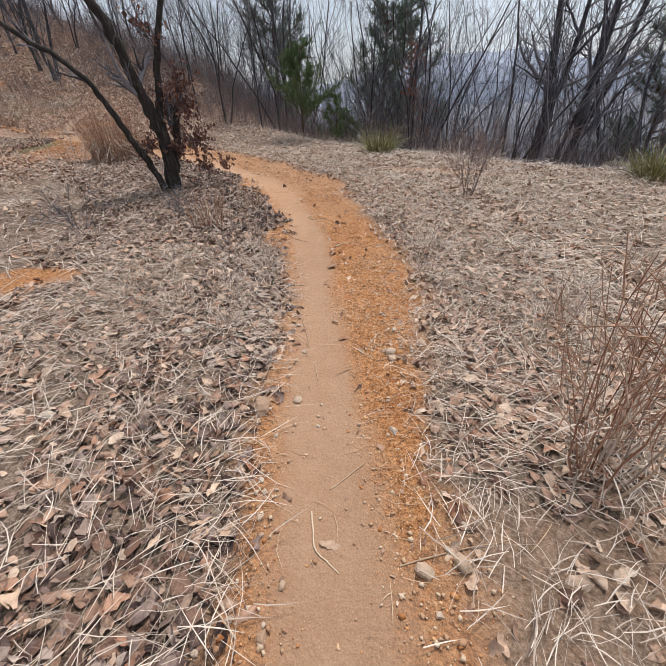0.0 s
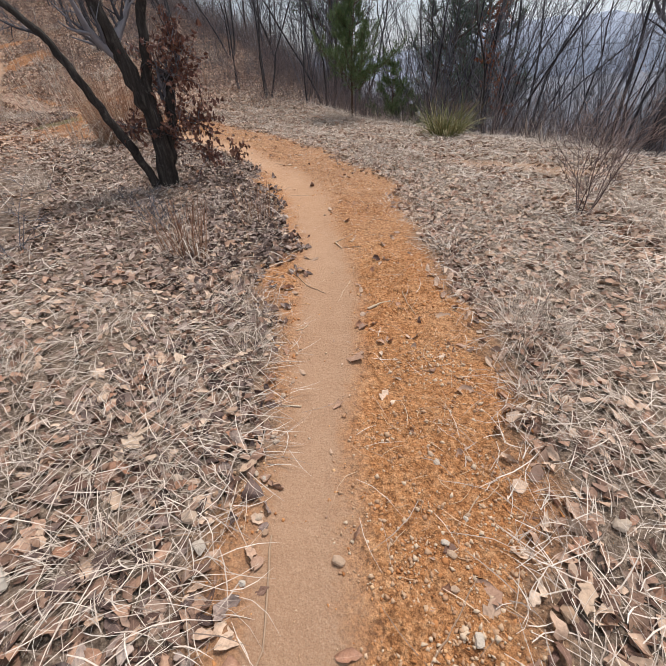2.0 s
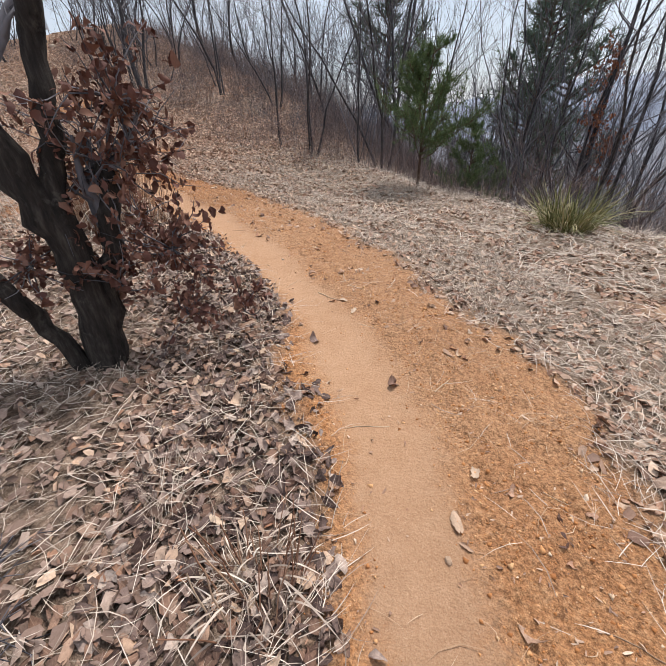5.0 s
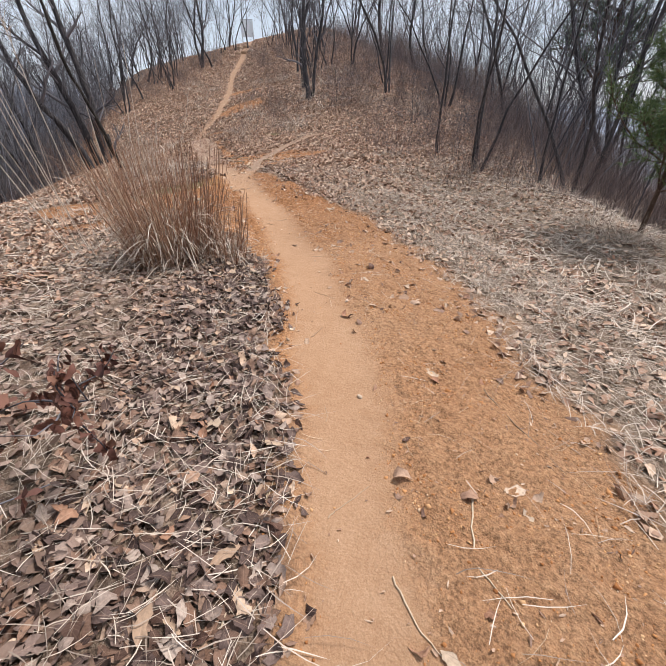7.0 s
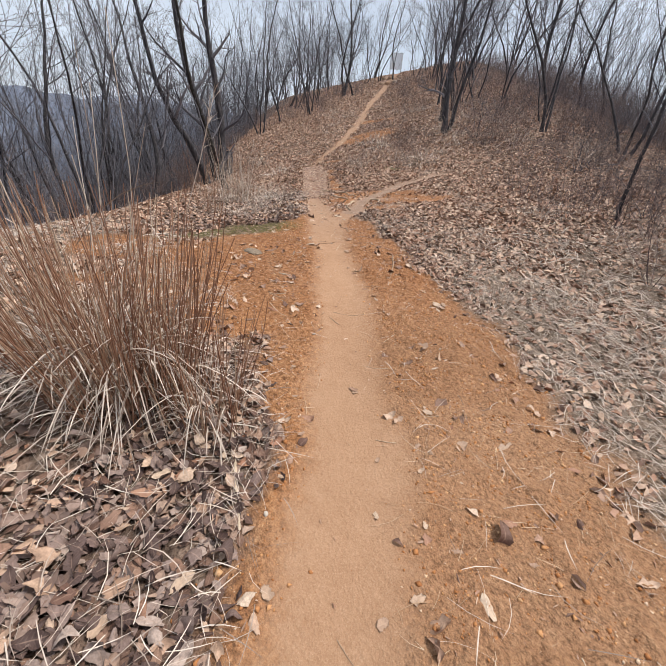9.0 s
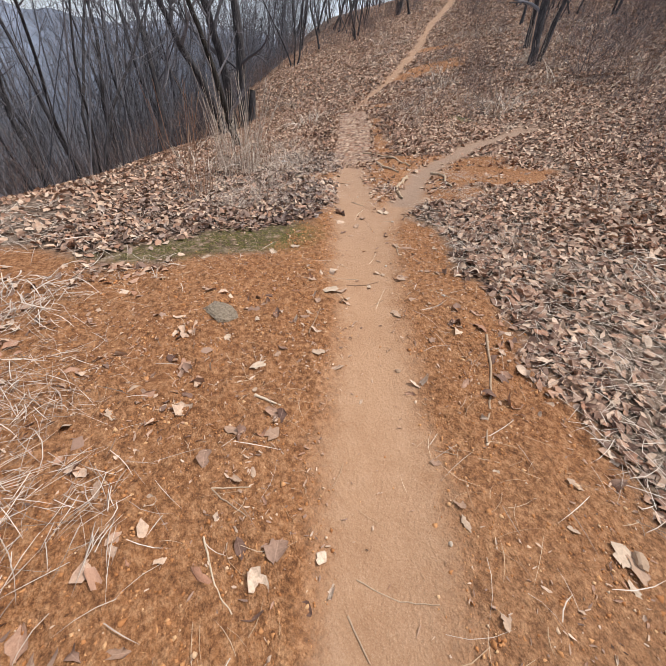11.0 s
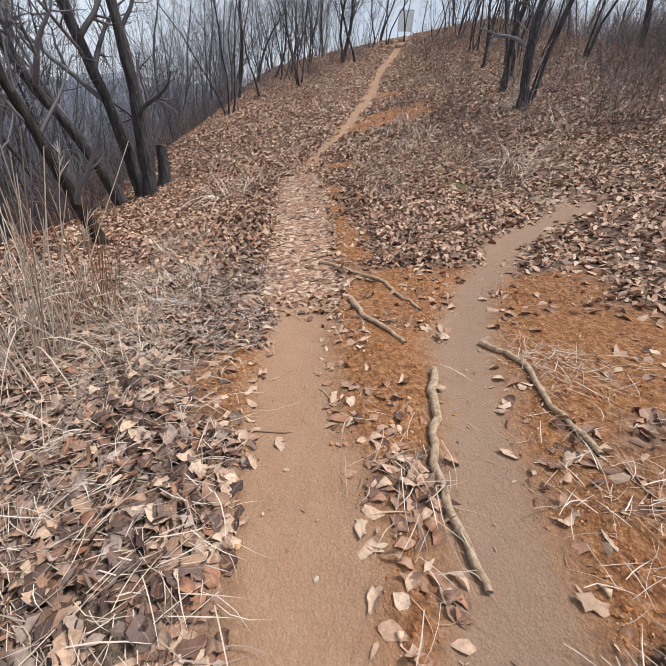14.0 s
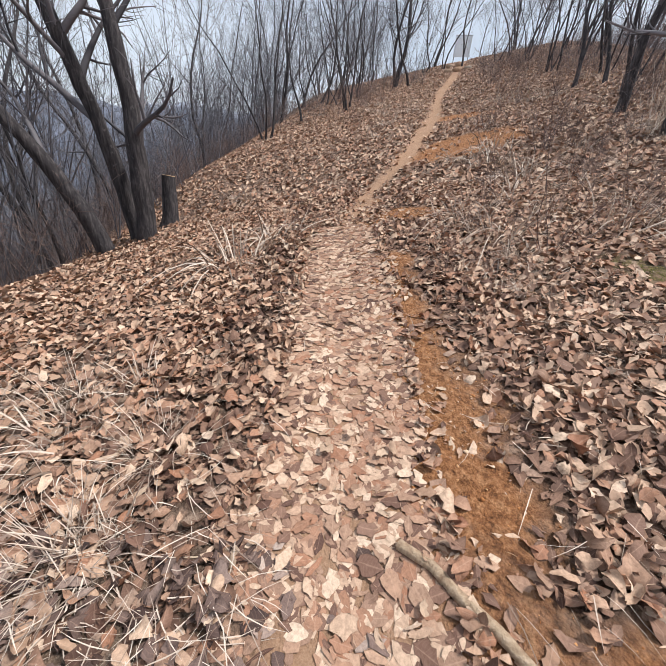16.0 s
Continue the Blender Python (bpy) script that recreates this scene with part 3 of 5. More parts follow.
def ridge(dist, base, amp, phase, mat, label, a0=0.0, a1=2 * math.pi, bulge=0.0, middle=0.0):
    """A wooded ridge round the horizon, or round a part of it."""
    a = np.linspace(a0, a1, 240)
    top = base + amp * (0.5 * np.sin(a * 2 + phase) + 0.3 * np.sin(a * 5 + 2 * phase) + 0.2 * np.sin(a * 11 + phase)) + 0.12 * amp * np.sin(a * 57) * np.sin(a * 23)
    top = top + bulge * np.exp(-(np.angle(np.exp(1j * (a - middle))) / 0.9) ** 2)
    rows = []
    for k, (r, z) in enumerate(((1.0, -40), (1.08, 0.45), (1.2, 1.0), (1.5, 0.5))):
        zz = np.full(a.shape, -40.0) if k == 0 else -20 + (top + 20) * z
        rows.append(np.stack([-8 + dist * r * np.cos(a), 14 + dist * r * np.sin(a), zz], 1))
    i, j = np.meshgrid(np.arange(3), np.arange(239), indexing="ij")
    f = np.stack([i * 240 + j, i * 240 + j + 1, (i + 1) * 240 + j + 1, (i + 1) * 240 + j], -1).reshape(-1, 4)
    tagged(new("backdrop", mesh_of("backdrop", np.concatenate(rows), f, mat, True)), label, "backdrop", kind="structure")


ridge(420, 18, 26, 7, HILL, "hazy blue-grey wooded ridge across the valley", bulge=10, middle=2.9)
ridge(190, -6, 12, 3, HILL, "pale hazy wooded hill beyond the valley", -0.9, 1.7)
ridge(95, 1, 6, 2, NEAR_HILL, "wooded hillside across the gully, greyed as by haze", 2.3, 4.6, bulge=4, middle=3.2)


# ---- trees ----
def forest_tree(seed, tall, thick, stems=1, counts=(9, 5, 4), lean=0.12, label="", bark=BARK, leaves=0, leaf_mat=None, spread=0.6):
    r = np.random.default_rng(seed)
    tree = new("tree")
    tagged(tree, label, "tree", "bare trees of the wood")
    limbs = Tubes()
    tips = []
    for k in range(stems):
        turn = r.uniform(0, 6.28)
        tilt = lean if stems == 1 else lean + 0.18
        way = (math.cos(turn) * tilt, math.sin(turn) * tilt, 1)
        rr = thick * (1 if k == 0 else r.uniform(0.55, 0.9))
        pts = wander(r, (0.12 * math.cos(turn) * (stems > 1), 0.12 * math.sin(turn) * (stems > 1), -0.15), way, tall * r.uniform(0.85, 1.1), 12, 0.1, 0.05)
        rad = rr * np.interp(np.linspace(0, 1, 13), [0, 0.04, 0.12, 1], [1.5, 1.15, 1.0, 0.16])
        trunk = Tubes()
        trunk.add(pts, rad, 9)
        part("trunk", trunk.mesh("trunk", bark), tree)
        sprout(r, pts, rad, [limbs], 0, counts, tall * 0.36, spread, 0.12, segs=(5, 3, 2), tips=tips, low=0.2, slim=(0.22, 0.5))
    tagged(part("crown", limbs.mesh("crown", TWIG), tree, "bare dark twigs"), kind="stuff")
    if leaves:
        part("dead_leaves", hanging_leaves(r, tips, leaves, 0.1, leaf_mat), tree, "withered leaves still hanging")
    return tree


def leaf_shape(r, n, size, across=5, stations=6):
    """n curled, ragged leaves round the origin: their corners and triangles."""
    u = np.linspace(0, 1, stations)
    w = np.interp(u, [0, 0.15, 0.4, 0.68, 0.88, 1], [0.05, 0.2, 0.29, 0.31, 0.22, 0.07])
    ln = size * r.uniform(0.6, 1.35, (n, 1, 1))
    slim = r.uniform(0.6, 1.35, (n, 1, 1))
    rag = 1 + 0.5 * r.uniform(-1, 1, (n, stations, 2))
    k = np.linspace(-1, 1, across)
    half = w[None, :, None] * slim * np.where(k[None, None] < 0, rag[..., :1], rag[..., 1:])
    y = half * k[None, None]
    x = np.broadcast_to((u - 0.5)[None, :, None], y.shape) + r.normal(0, 0.035, y.shape) - 0.09 * np.abs(k)[None, None] * r.uniform(0, 1, (n, 1, 1))
    roll = r.normal(0.8, 2.3, (n, 1, 1))
    roll = np.where(np.abs(roll) < 0.2, 0.2, roll)
    z = (1 - np.cos(roll * y)) / roll
    y = np.sin(roll * y) / roll
    bend = r.normal(0.2, 0.8, (n, 1, 1))
    z = z + bend * x * x + r.normal(0, 0.5, (n, 1, 1)) * x * y + r.normal(0, 0.026, x.shape)
    pts = np.stack([x * ln, y * ln, z * ln], -1).reshape(n, -1, 3)
    pts[..., 2] -= np.quantile(pts[..., 2], 0.2, axis=1)[:, None]
    tri = []
    for a in range(stations - 1):
        for b in range(across - 1):
            p, q = a * across + b, (a + 1) * across + b
            tri += [(p, q, q + 1), (p, q + 1, p + 1)]
    return pts, np.array(tri)


def spin(r, pts, tilt):
    """Turns each leaf about z and tips it over."""
    n = len(pts)
    a, b, c = r.uniform(0, 6.28, n), r.normal(0, tilt, n), r.normal(0, tilt, n)
    x, y, z = pts[..., 0], pts[..., 1], pts[..., 2]
    y, z = y * np.cos(b)[:, None] - z * np.sin(b)[:, None], y * np.sin(b)[:, None] + z * np.cos(b)[:, None]
    x, z = x * np.cos(c)[:, None] + z * np.sin(c)[:, None], -x * np.sin(c)[:, None] + z * np.cos(c)[:, None]
    x, y = x * np.cos(a)[:, None] - y * np.sin(a)[:, None], x * np.sin(a)[:, None] + y * np.cos(a)[:, None]
    return np.stack([x, y, z], -1)


def soup(name, pts, tri, mat, smooth=False, across=0):
    """Many pieces of one build as one mesh; leaves also learn where their midrib lies."""
    n, k = pts.shape[:2]
    me = mesh_of(name, pts.reshape(-1, 3), (tri[None] + (np.arange(n) * k)[:, None, None]).reshape(-1, tri.shape[1]), mat, smooth)
    if across:
        st = k // across
        rib, ln = np.tile(np.abs(np.linspace(-1, 1, across)), st), np.repeat(np.linspace(0, 1, st), across)
        for key, a in (("rib", rib), ("len", ln)):
            me.attributes.new(key, "FLOAT", "POINT").data.foreach_set("value", np.tile(a, n).astype(np.float32))
    return me


def hanging_leaves(r, tips, count, size, mat):
    where = np.array([at(tips[r.integers(len(tips))], r.uniform(0.15, 1))[0] for _ in range(count)])
    pts, tri = leaf_shape(r, count, size, 3, 5)
    return soup("dead_leaves", spin(r, pts, 1.2) + where[:, None] + r.normal(0, 0.02, (count, 1, 3)), tri, mat)


def put(thing, x, y, turn=0.0, size=1.0, tip=(0.0, 0.0), sink=0.0):
    """A copy of a thing standing on the ground."""
    m = pose(x, y, ground_at(x, y) - sink, tip[0], tip[1], turn) @ Matrix.Scale(size, 4)
    return copy_thing(thing, m)


def settle(thing, x, y, turn=0.0):
    thing.matrix_basis = pose(x, y, ground_at(x, y), 0, 0, turn)
    return thing


BARE_TREE = "bare dark-barked young tree on the leafy slope"
WOOD = [forest_tree(101, 8.0, 0.065, 1, (13, 6, 5), 0.1, BARE_TREE),
        forest_tree(102, 9.0, 0.085, 1, (14, 6, 5), 0.16, BARE_TREE),
        forest_tree(103, 7.0, 0.05, 2, (9, 5, 5), 0.1, "bare twin-stemmed tree among dry leaves"),
        forest_tree(104, 6.5, 0.04, 3, (7, 5, 4), 0.12, "bare many-stemmed tree at the wood's edge"),
        forest_tree(105, 8.5, 0.058, 2, (9, 5, 4), 0.15, "bare twin-stemmed tree among dry leaves"),
        forest_tree(106, 6.0, 0.035, 1, (12, 5, 4), 0.14, "slender bare sapling at the wood's edge")]
THIN = [forest_tree(111, 7.5, 0.045, 2, (9, 6), 0.14, "thin bare tree deep in the wood"),
        forest_tree(112, 8.5, 0.058, 1, (13, 6), 0.12, "thin bare tree deep in the wood"),
        forest_tree(113, 6.5, 0.036, 3, (7, 6), 0.12, "thin bare trees growing from one stool")]


def plant_wood():
    r = np.random.default_rng(21)
    home = {id(t): True for t in WOOD + THIN}
    spots = [(-16.8, 26.5, 1, 1.1), (-20.1, 29.8, 4, 1.2), (-35.4, 38.6, 2, 1.2), (-33.3, 32.7, 1, 1.3), (-35.6, 34.5, 0, 1.2), (-19.4, 30.4, 0, 1.0), (-30.6, 41.2, 0, 1.0), (-32.5, 42.0, 2, 0.9), (-12.2, 27.5, 3, 1.2),
             (-11.2, 26.0, 2, 1.1), (-33.6, 33.0, 1, 1.1), (-30.5, 27.5, 3, 1.1), (-27.5, 21.8, 3, 1.1), (-34.0, 39.0, 4, 1.0), (-28.0, 38.0, 3, 0.9), (-4.2, 17.4, 3, 0.9),
             (-5.6, 18.6, 5, 1.1), (-2.8, 18.0, 5, 1.0), (1.5, 18.2, 0, 0.9), (-17.0, 31.5, 2, 1.1), (-24.0, 34.0, 3, 1.0), (-8.0, 25.0, 3, 1.2)]
    for x, y, k, size in spots:
        t = WOOD[k]
        if home.pop(id(t), None):
            settle(t, x, y, r.uniform(0, 360))
        else:
            put(t, x, y, r.uniform(0, 360), size * r.uniform(0.9, 1.1))
    for _ in range(16):
        x, y = r.uniform(3.5, 15), r.uniform(14.5, 27)
        put(WOOD[r.integers(3, 6)], x, y, r.uniform(0, 360), r.uniform(0.8, 1.25), (r.normal(0, 9), r.normal(0, 9)), 0.03)
    made = 0
    while made < 285:
        if made > 215:
            x, y = r.uniform(-34, -11), r.uniform(-1, 15)
        elif made > 165:
            a, b = r.uniform(22, 44), r.uniform(-16, 16)
            x, y = -12 + (b - a) * 0.7071, 16 + (a + b) * 0.7071
        elif r.random() < 0.5:
            x, y = r.uniform(-16, 20), r.uniform(8, 36)
        else:
            x, y = r.uniform(-48, -10), r.uniform(-2, 42)
        ne, sw = (float(q[0]) for q in edges(np.array([x]), np.array([y])))
        s, v = uphill(x, y)
        if not (0.2 < ne < 16 or 0.6 < sw < 16 or (s > 13 and abs(v) > 4) or s > 24) or (v > -30 and s < -16 and sw > 0):
            continue
        if s > 6 and abs(along(np.array([x]), np.array([y]), TRAIL)[0][0]) < 2.2:
            continue
        if -4.5 < x < 5 and y < 17 + 0.2 * x:
            continue
        near = min(abs(ne), abs(sw)) < 3 or 215 < made < 250
        t = (WOOD[r.integers(6)] if near else THIN[r.integers(3)])
        tip = (r.normal(0, 8), r.normal(0, 8))
        if home.pop(id(t), None):
            settle(t, x, y, r.uniform(0, 360))
        else:
            put(t, x, y, r.uniform(0, 360), r.uniform(0.75, 1.3), tip, 0.03)
        made += 1


plant_wood()


def thicket():
    """The dense young growth on both slopes below the brinks, too thick to tell apart."""
    r = np.random.default_rng(23)
    t, made = Tubes(), 0
    while made < 3100:
        x, y = r.uniform(-48, 18, 400), r.uniform(-2, 44, 400)
        ne, sw = edges(x, y)
        s, v = uphill(x, y)
        ok = ((ne > 0.4) & (ne < 12) & (x > -22) & (r.random(400) < np.where(x > 1.5, 1.0, 0.5))) | ((sw > 0.4) & (sw < 15) & (x < -7.5)) | ((s > 28) & (np.abs(v) > 2.5) & (s < 44) & (r.random(400) < 0.3))
        for px, py, pz in zip(x[ok], y[ok], height(x[ok], y[ok])):
            tall = r.uniform(1.6, 7.0)
            pts = wander(r, (px, py, pz - 0.05), (r.normal(0, 0.22), r.normal(0, 0.22), 1), tall, 5, 0.1, 0.04)
            t.add(pts, np.linspace(0.0125, 0.003, 6) * (0.5 + 0.16 * tall), 3)
            for _ in range(13):
                p, d = at(pts, r.uniform(0.12, 0.98))
                t.add(wander(r, p, d + r.normal(0, 0.55, 3), tall * r.uniform(0.08, 0.34), 1, 0.15, 0.1), [0.005, 0.0025], 3)
            made += 1
    tagged(new("thicket", t.mesh("thicket", SHOOT)), "dense bare thicket on the slopes below, tinted blue-grey as by haze", "thicket", kind="stuff")


thicket()


# ---- single trees with their own shape ----
def shaped_tree(name, seed, x, y, stems, label, bark, counts=(7, 5, 4), length=1.6, low=0.3, leaves=0, leaf_mat=None, leaf_spots=()):
    """A tree from its stems: each a list of places and a radius at foot and top."""
    r = np.random.default_rng(seed)
    tree = tagged(new(name), label, "tree")
    tips, limbs = [], Tubes()
    for pts, r0, r1 in stems:
        pts = np.array(pts, float)
        k = np.linspace(0, len(pts) - 1, 4 * len(pts))
        fine = np.stack([np.interp(k, np.arange(len(pts)), pts[:, c]) for c in range(3)], 1)
        fine[1:-1] = (fine[:-2] + fine[1:-1] + fine[2:]) / 3
        fine[1:-1] += r.normal(0, 0.012, (len(fine) - 2, 3))
        rad = np.linspace(r0, r1, len(fine)) * (1 + 0.06 * r.normal(size=len(fine)))
        t = Tubes()
        t.add(fine, rad, 11)
        part("trunk" if not tips and not limbs.v else "limb", t.mesh("trunk", bark), tree)
        sprout(r, fine, rad, [limbs], 0, counts, length, 0.8, 0.08, tips=tips, low=low)
    for p, n, ln in leaf_spots:
        for _ in range(n):
            pts = wander(r, p, r.normal(size=3) + (0, 0, 0.25), ln * r.uniform(0.5, 1.1), 4, 0.3, -0.02)
            limbs.add(pts, np.linspace(0.006, 0.002, 5), 3)
            tips.append(pts)
    tagged(part("crown", limbs.mesh("crown", TWIG), tree, "bare dark twigs"), kind="stuff")
    if leaves:
        spots = tips[-sum(n for _, n, _ in leaf_spots):] if leaf_spots else tips
        tagged(part("foliage", hanging_leaves(r, spots, leaves, 0.056, leaf_mat), tree, "withered purple-brown leaves still hanging"), kind="stuff")
    settle(tree, x, y)
    return tree


shaped_tree("oak_tree", 31, -2.93, 7.1, [
    ([(0, 0, -0.2), (0.03, 0.02, 0.1), (0.07, 0.06, 0.5), (0.05, 0.03, 0.95), (-0.05, -0.05, 1.4), (-0.14, -0.12, 1.85), (-0.25, -0.2, 2.4), (-0.5, -0.3, 2.9), (-0.6, -0.2, 3.8)], 0.14, 0.045),
    ([(0.05, 0.03, 0.95), (0.1, 0.08, 1.3), (0.2, 0.15, 1.8), (0.34, 0.2, 2.3), (0.56, 0.3, 2.9), (0.6, 0.4, 3.7)], 0.07, 0.03),
    ([(0.1, 0.07, 0.3), (0.2, 0.15, 0.7), (0.26, 0.2, 1.0), (0.3, 0.25, 1.27)], 0.065, 0.06),
    ([(-0.08, -0.06, -0.1), (-0.16, -0.12, 0.3), (-0.3, -0.22, 0.68), (-0.45, -0.32, 1.12), (-0.6, -0.4, 1.6), (-0.95, -0.5, 2.0), (-1.35, -0.6, 2.25), (-1.9, -0.7, 2.7)], 0.065, 0.025)],
    "black-barked oak with several leaning stems and withered leaves", BARK_BLACK, (4, 5, 4), 0.9, 0.5, 2300, DEAD_LEAF,
    [((0.3, 0.25, 1.3), 45, 0.6), ((0.42, 0.33, 1.6), 35, 0.55), ((0.25, 0.1, 0.6), 16, 0.45), ((0.5, 0.38, 0.75), 30, 0.45), ((-0.2, -0.05, 0.75), 20, 0.4), ((0.1, 0.0, 2.3), 12, 0.6), ((0.55, 0.3, 0.3), 14, 0.4), ((0.9, 0.5, 0.25), 6, 0.3), ((-0.1, 1.05, 0.55), 10, 0.34), ((0.05, 0.7, 0.9), 8, 0.36)])

shaped_tree("leaning_tree", 32, -19.6, 15.55, [([(0, 0, -0.3), (0, -0.25, 0.6), (0, -0.65, 1.5), (0, -1.2, 2.4), (0.1, -1.7, 3.6), (0.2, -2.0, 6)], 0.17, 0.05)], "grey-barked tree leaning over the brink", BARK, (8, 6, 5), 2.2)
shaped_tree("tree", 33, -19.75, 16.2, [([(0, 0, -0.3), (0, 0.06, 0.8), (0, 0.08, 2.0), (0, 0.02, 3.4), (-0.1, -0.2, 5), (0.1, -0.2, 8)], 0.2, 0.06),
                                        ([(-0.5, -0.1, -0.3), (-0.5, -0.3, 1.4), (-0.5, -0.7, 3.0), (-0.5, -1.1, 4.6), (-0.5, -1.2, 7.5)], 0.17, 0.05)], "stout twin oak with furrowed grey bark", BARK, (8, 6, 5), 2.4)
shaped_tree("leaning_tree", 34, -14.95, 14.5, [([(0, 0, -0.2), (0, -0.1, 0.3), (0, -0.24, 0.76), (0, -0.4, 1.5), (0, -0.8, 2.6), (0.1, -1.0, 5)], 0.1, 0.03)], "small leaning tree with rough dark bark", BARK_BLACK, (8, 5, 4), 1.5)
shaped_tree("tree", 35, -15.0, 24.6, [([(0.1, 0, -0.3), (0, 0, 0.3), (-0.15, 0, 1.4), (-0.2, 0.1, 3), (-0.1, 0.2, 7)], 0.16, 0.05), ([(0.0, 0.3, -0.2), (0.1, 0.5, 1.5), (0.4, 0.8, 3.2), (0.6, 1.0, 6)], 0.09, 0.03)], "stout oak with a flared foot among brush", BARK, (7, 5, 4), 1.8, 0.45)
shaped_tree("tree", 36, 6.65, 12.9, [([(0, 0, -0.4), (0.1, -0.05, 1.6), (0.12, -0.05, 2.8), (0.0, 0, 3.4), (-0.3, 0.2, 6)], 0.2, 0.06), ([(0.1, -0.04, 2.3), (0.5, 0.1, 3.2), (0.7, 0.2, 5.5)], 0.12, 0.04)], "grey oak with a forked trunk at the brink", BARK, (8, 6, 5), 2.2)
shaped_tree("tree", 37, 7.7, 12.9, [([(0, 0, -0.4), (0.1, -0.05, 1.0), (0.25, -0.1, 2.1), (0.45, -0.1, 2.6), (0.9, 0.1, 3.6), (1.4, 0.3, 6)], 0.2, 0.06), ([(0.22, -0.1, 2.0), (0.15, 0.0, 3.0), (0.3, 0.1, 5.6)], 0.13, 0.04)], "grey oak with wide forked limbs at the brink", BARK, (8, 6, 5), 2.2)
shaped_tree("oak_tree", 38, 3.6, 17.6, [([(0, 0, -0.3), (0.05, 0, 1.5), (0, 0.1, 3.2), (0.1, 0, 6.5)], 0.12, 0.03)], "young oak holding rusty red leaves", BARK, (9, 5, 4), 1.6, 0.35, 2600, RED_LEAF,
            [((0, 0, 3.4), 24, 1.0), ((0.3, -0.2, 2.7), 20, 0.8), ((0.1, 0.1, 4.6), 24, 1.0), ((0.5, -0.3, 2.1), 10, 0.5)])


def make_stump(x, y):
    stump = tagged(new("tree_stump"), "sawn knee-high tree stump with a pale cut top", "stump")
    r = np.random.default_rng(4)
    t = Tubes()
    z = np.linspace(-0.15, 0.98, 10)
    t.add(np.stack([0.02 * np.sin(z * 4), 0.1 * z, z], 1), 0.17 - 0.04 * z + 0.1 * np.exp(-((z + 0.15) / 0.15) ** 2), 12)
    part("bark", t.mesh("bark", BARK), stump)
    c = Tubes()
    c.add([(0.0, 0.098, 0.975), (0.0, 0.1, 0.985), (0.0, 0.1, 0.988)], [0.128, 0.125, 0.001], 12)
    part("cut_face", c.mesh("cut_face", CUT), stump, "weathered sawn wood")
    settle(stump, x, y, 20)


make_stump(-20.4, 16.75)


# ---- pines and green shrubs ----
def conifer(name, seed, tall, label, mat, first=0.2, wide=0.36, needles=26, whorls=9, thick=0.03, length=0.09, thin=0.035):
    r = np.random.default_rng(seed)
    tree = tagged(new(name), label, "pine tree")
    stem, arms = Tubes(), Tubes()
    pts = wander(r, (0, 0, -0.1), (0.02, 0, 1), tall + 0.1, 10, 0.03, 0.03)
    stem.add(pts, np.linspace(thick, thick * 0.2, 11), 8)
    homes, ways = [], []
    for k in range(whorls):
        h = first + (1 - first) * (k + 0.3) / whorls
        for _ in range(r.integers(4, 7)):
            p, d = at(pts, min(h + r.uniform(-0.03, 0.03), 0.99))
            a = r.uniform(0, 6.28)
            ln = tall * wide * (1.05 - 0.75 * (h - first) / (1 - first)) * r.uniform(0.55, 1.1)
            arm = wander(r, p, (math.cos(a), math.sin(a), 0.35), ln, 5, 0.12, 0.09)
            arms.add(arm, np.linspace(thick * 0.35, thick * 0.1, 6), 4)
            for _ in range(int(6 + 10 * ln / (tall * wide))):
                q, w = at(arm, r.uniform(0.25, 1.0))
                tw = wander(r, q, w + r.normal(0, 0.6, 3) + (0, 0, 0.3), 0.35 * ln * r.uniform(0.4, 1), 3, 0.15, 0.1)
                arms.add(tw, [thick * 0.12] * 4, 3)
                for g in np.linspace(0.2, 1, 5):
                    q2, w2 = at(tw, g)
                    homes.append(q2)
                    ways.append(w2)
    homes, ways = np.repeat(np.array(homes), needles // 4, 0), np.repeat(np.array(ways), needles // 4, 0)
    n = len(homes)
    d = ways * 0.7 + r.normal(0, 0.65, (n, 3))
    d /= np.linalg.norm(d, axis=1)[:, None]
    side = np.cross(d, r.normal(size=(n, 3)))
    side *= (thin * length / np.linalg.norm(side, axis=1))[:, None]
    ln = length * r.uniform(0.6, 1.15, (n, 1))
    v = np.stack([homes - side, homes + side, homes + d * ln], 1)
    part("trunk", stem.mesh("trunk", BARK_PINE), tree)
    tagged(part("crown", arms.mesh("crown", BARK_PINE), tree), kind="stuff")
    tagged(part("foliage", soup("foliage", v, np.array([[0, 1, 2]]), mat), tree, "dense green needles"), kind="stuff")
    return tree


settle(conifer("young_pine", 41, 2.75, "young green pine at the edge of the clearing", NEEDLE, 0.26, 0.5, 48, 10, 0.04, 0.13, 0.03), -0.88, 15.05)
settle(conifer("young_pine", 42, 1.75, "low bushy green pine beside the taller one", NEEDLE, 0.1, 0.5, 32, 7, 0.025, 0.11, 0.03), 0.3, 15.7)
settle(conifer("young_pine", 46, 1.2, "low bushy green pine beside the taller one", NEEDLE, 0.1, 0.5, 28, 6, 0.02, 0.11, 0.03), 1.0, 16.0)
far_pine = settle(conifer("pine_tree", 43, 9.0, "tall dark pine behind the bare trees", NEEDLE_DARK, 0.25, 0.3, 12, 11, 0.13, 0.42), 3.0, 23.0)
for px, py, pt, ps in ((-3.0, 27.0, 40, 1.1), (12.5, 15.5, 160, 0.95), (14.0, 12.0, 200, 1.0), (5.0, 25.5, 280, 1.1)):
    put(far_pine, px, py, pt, ps)


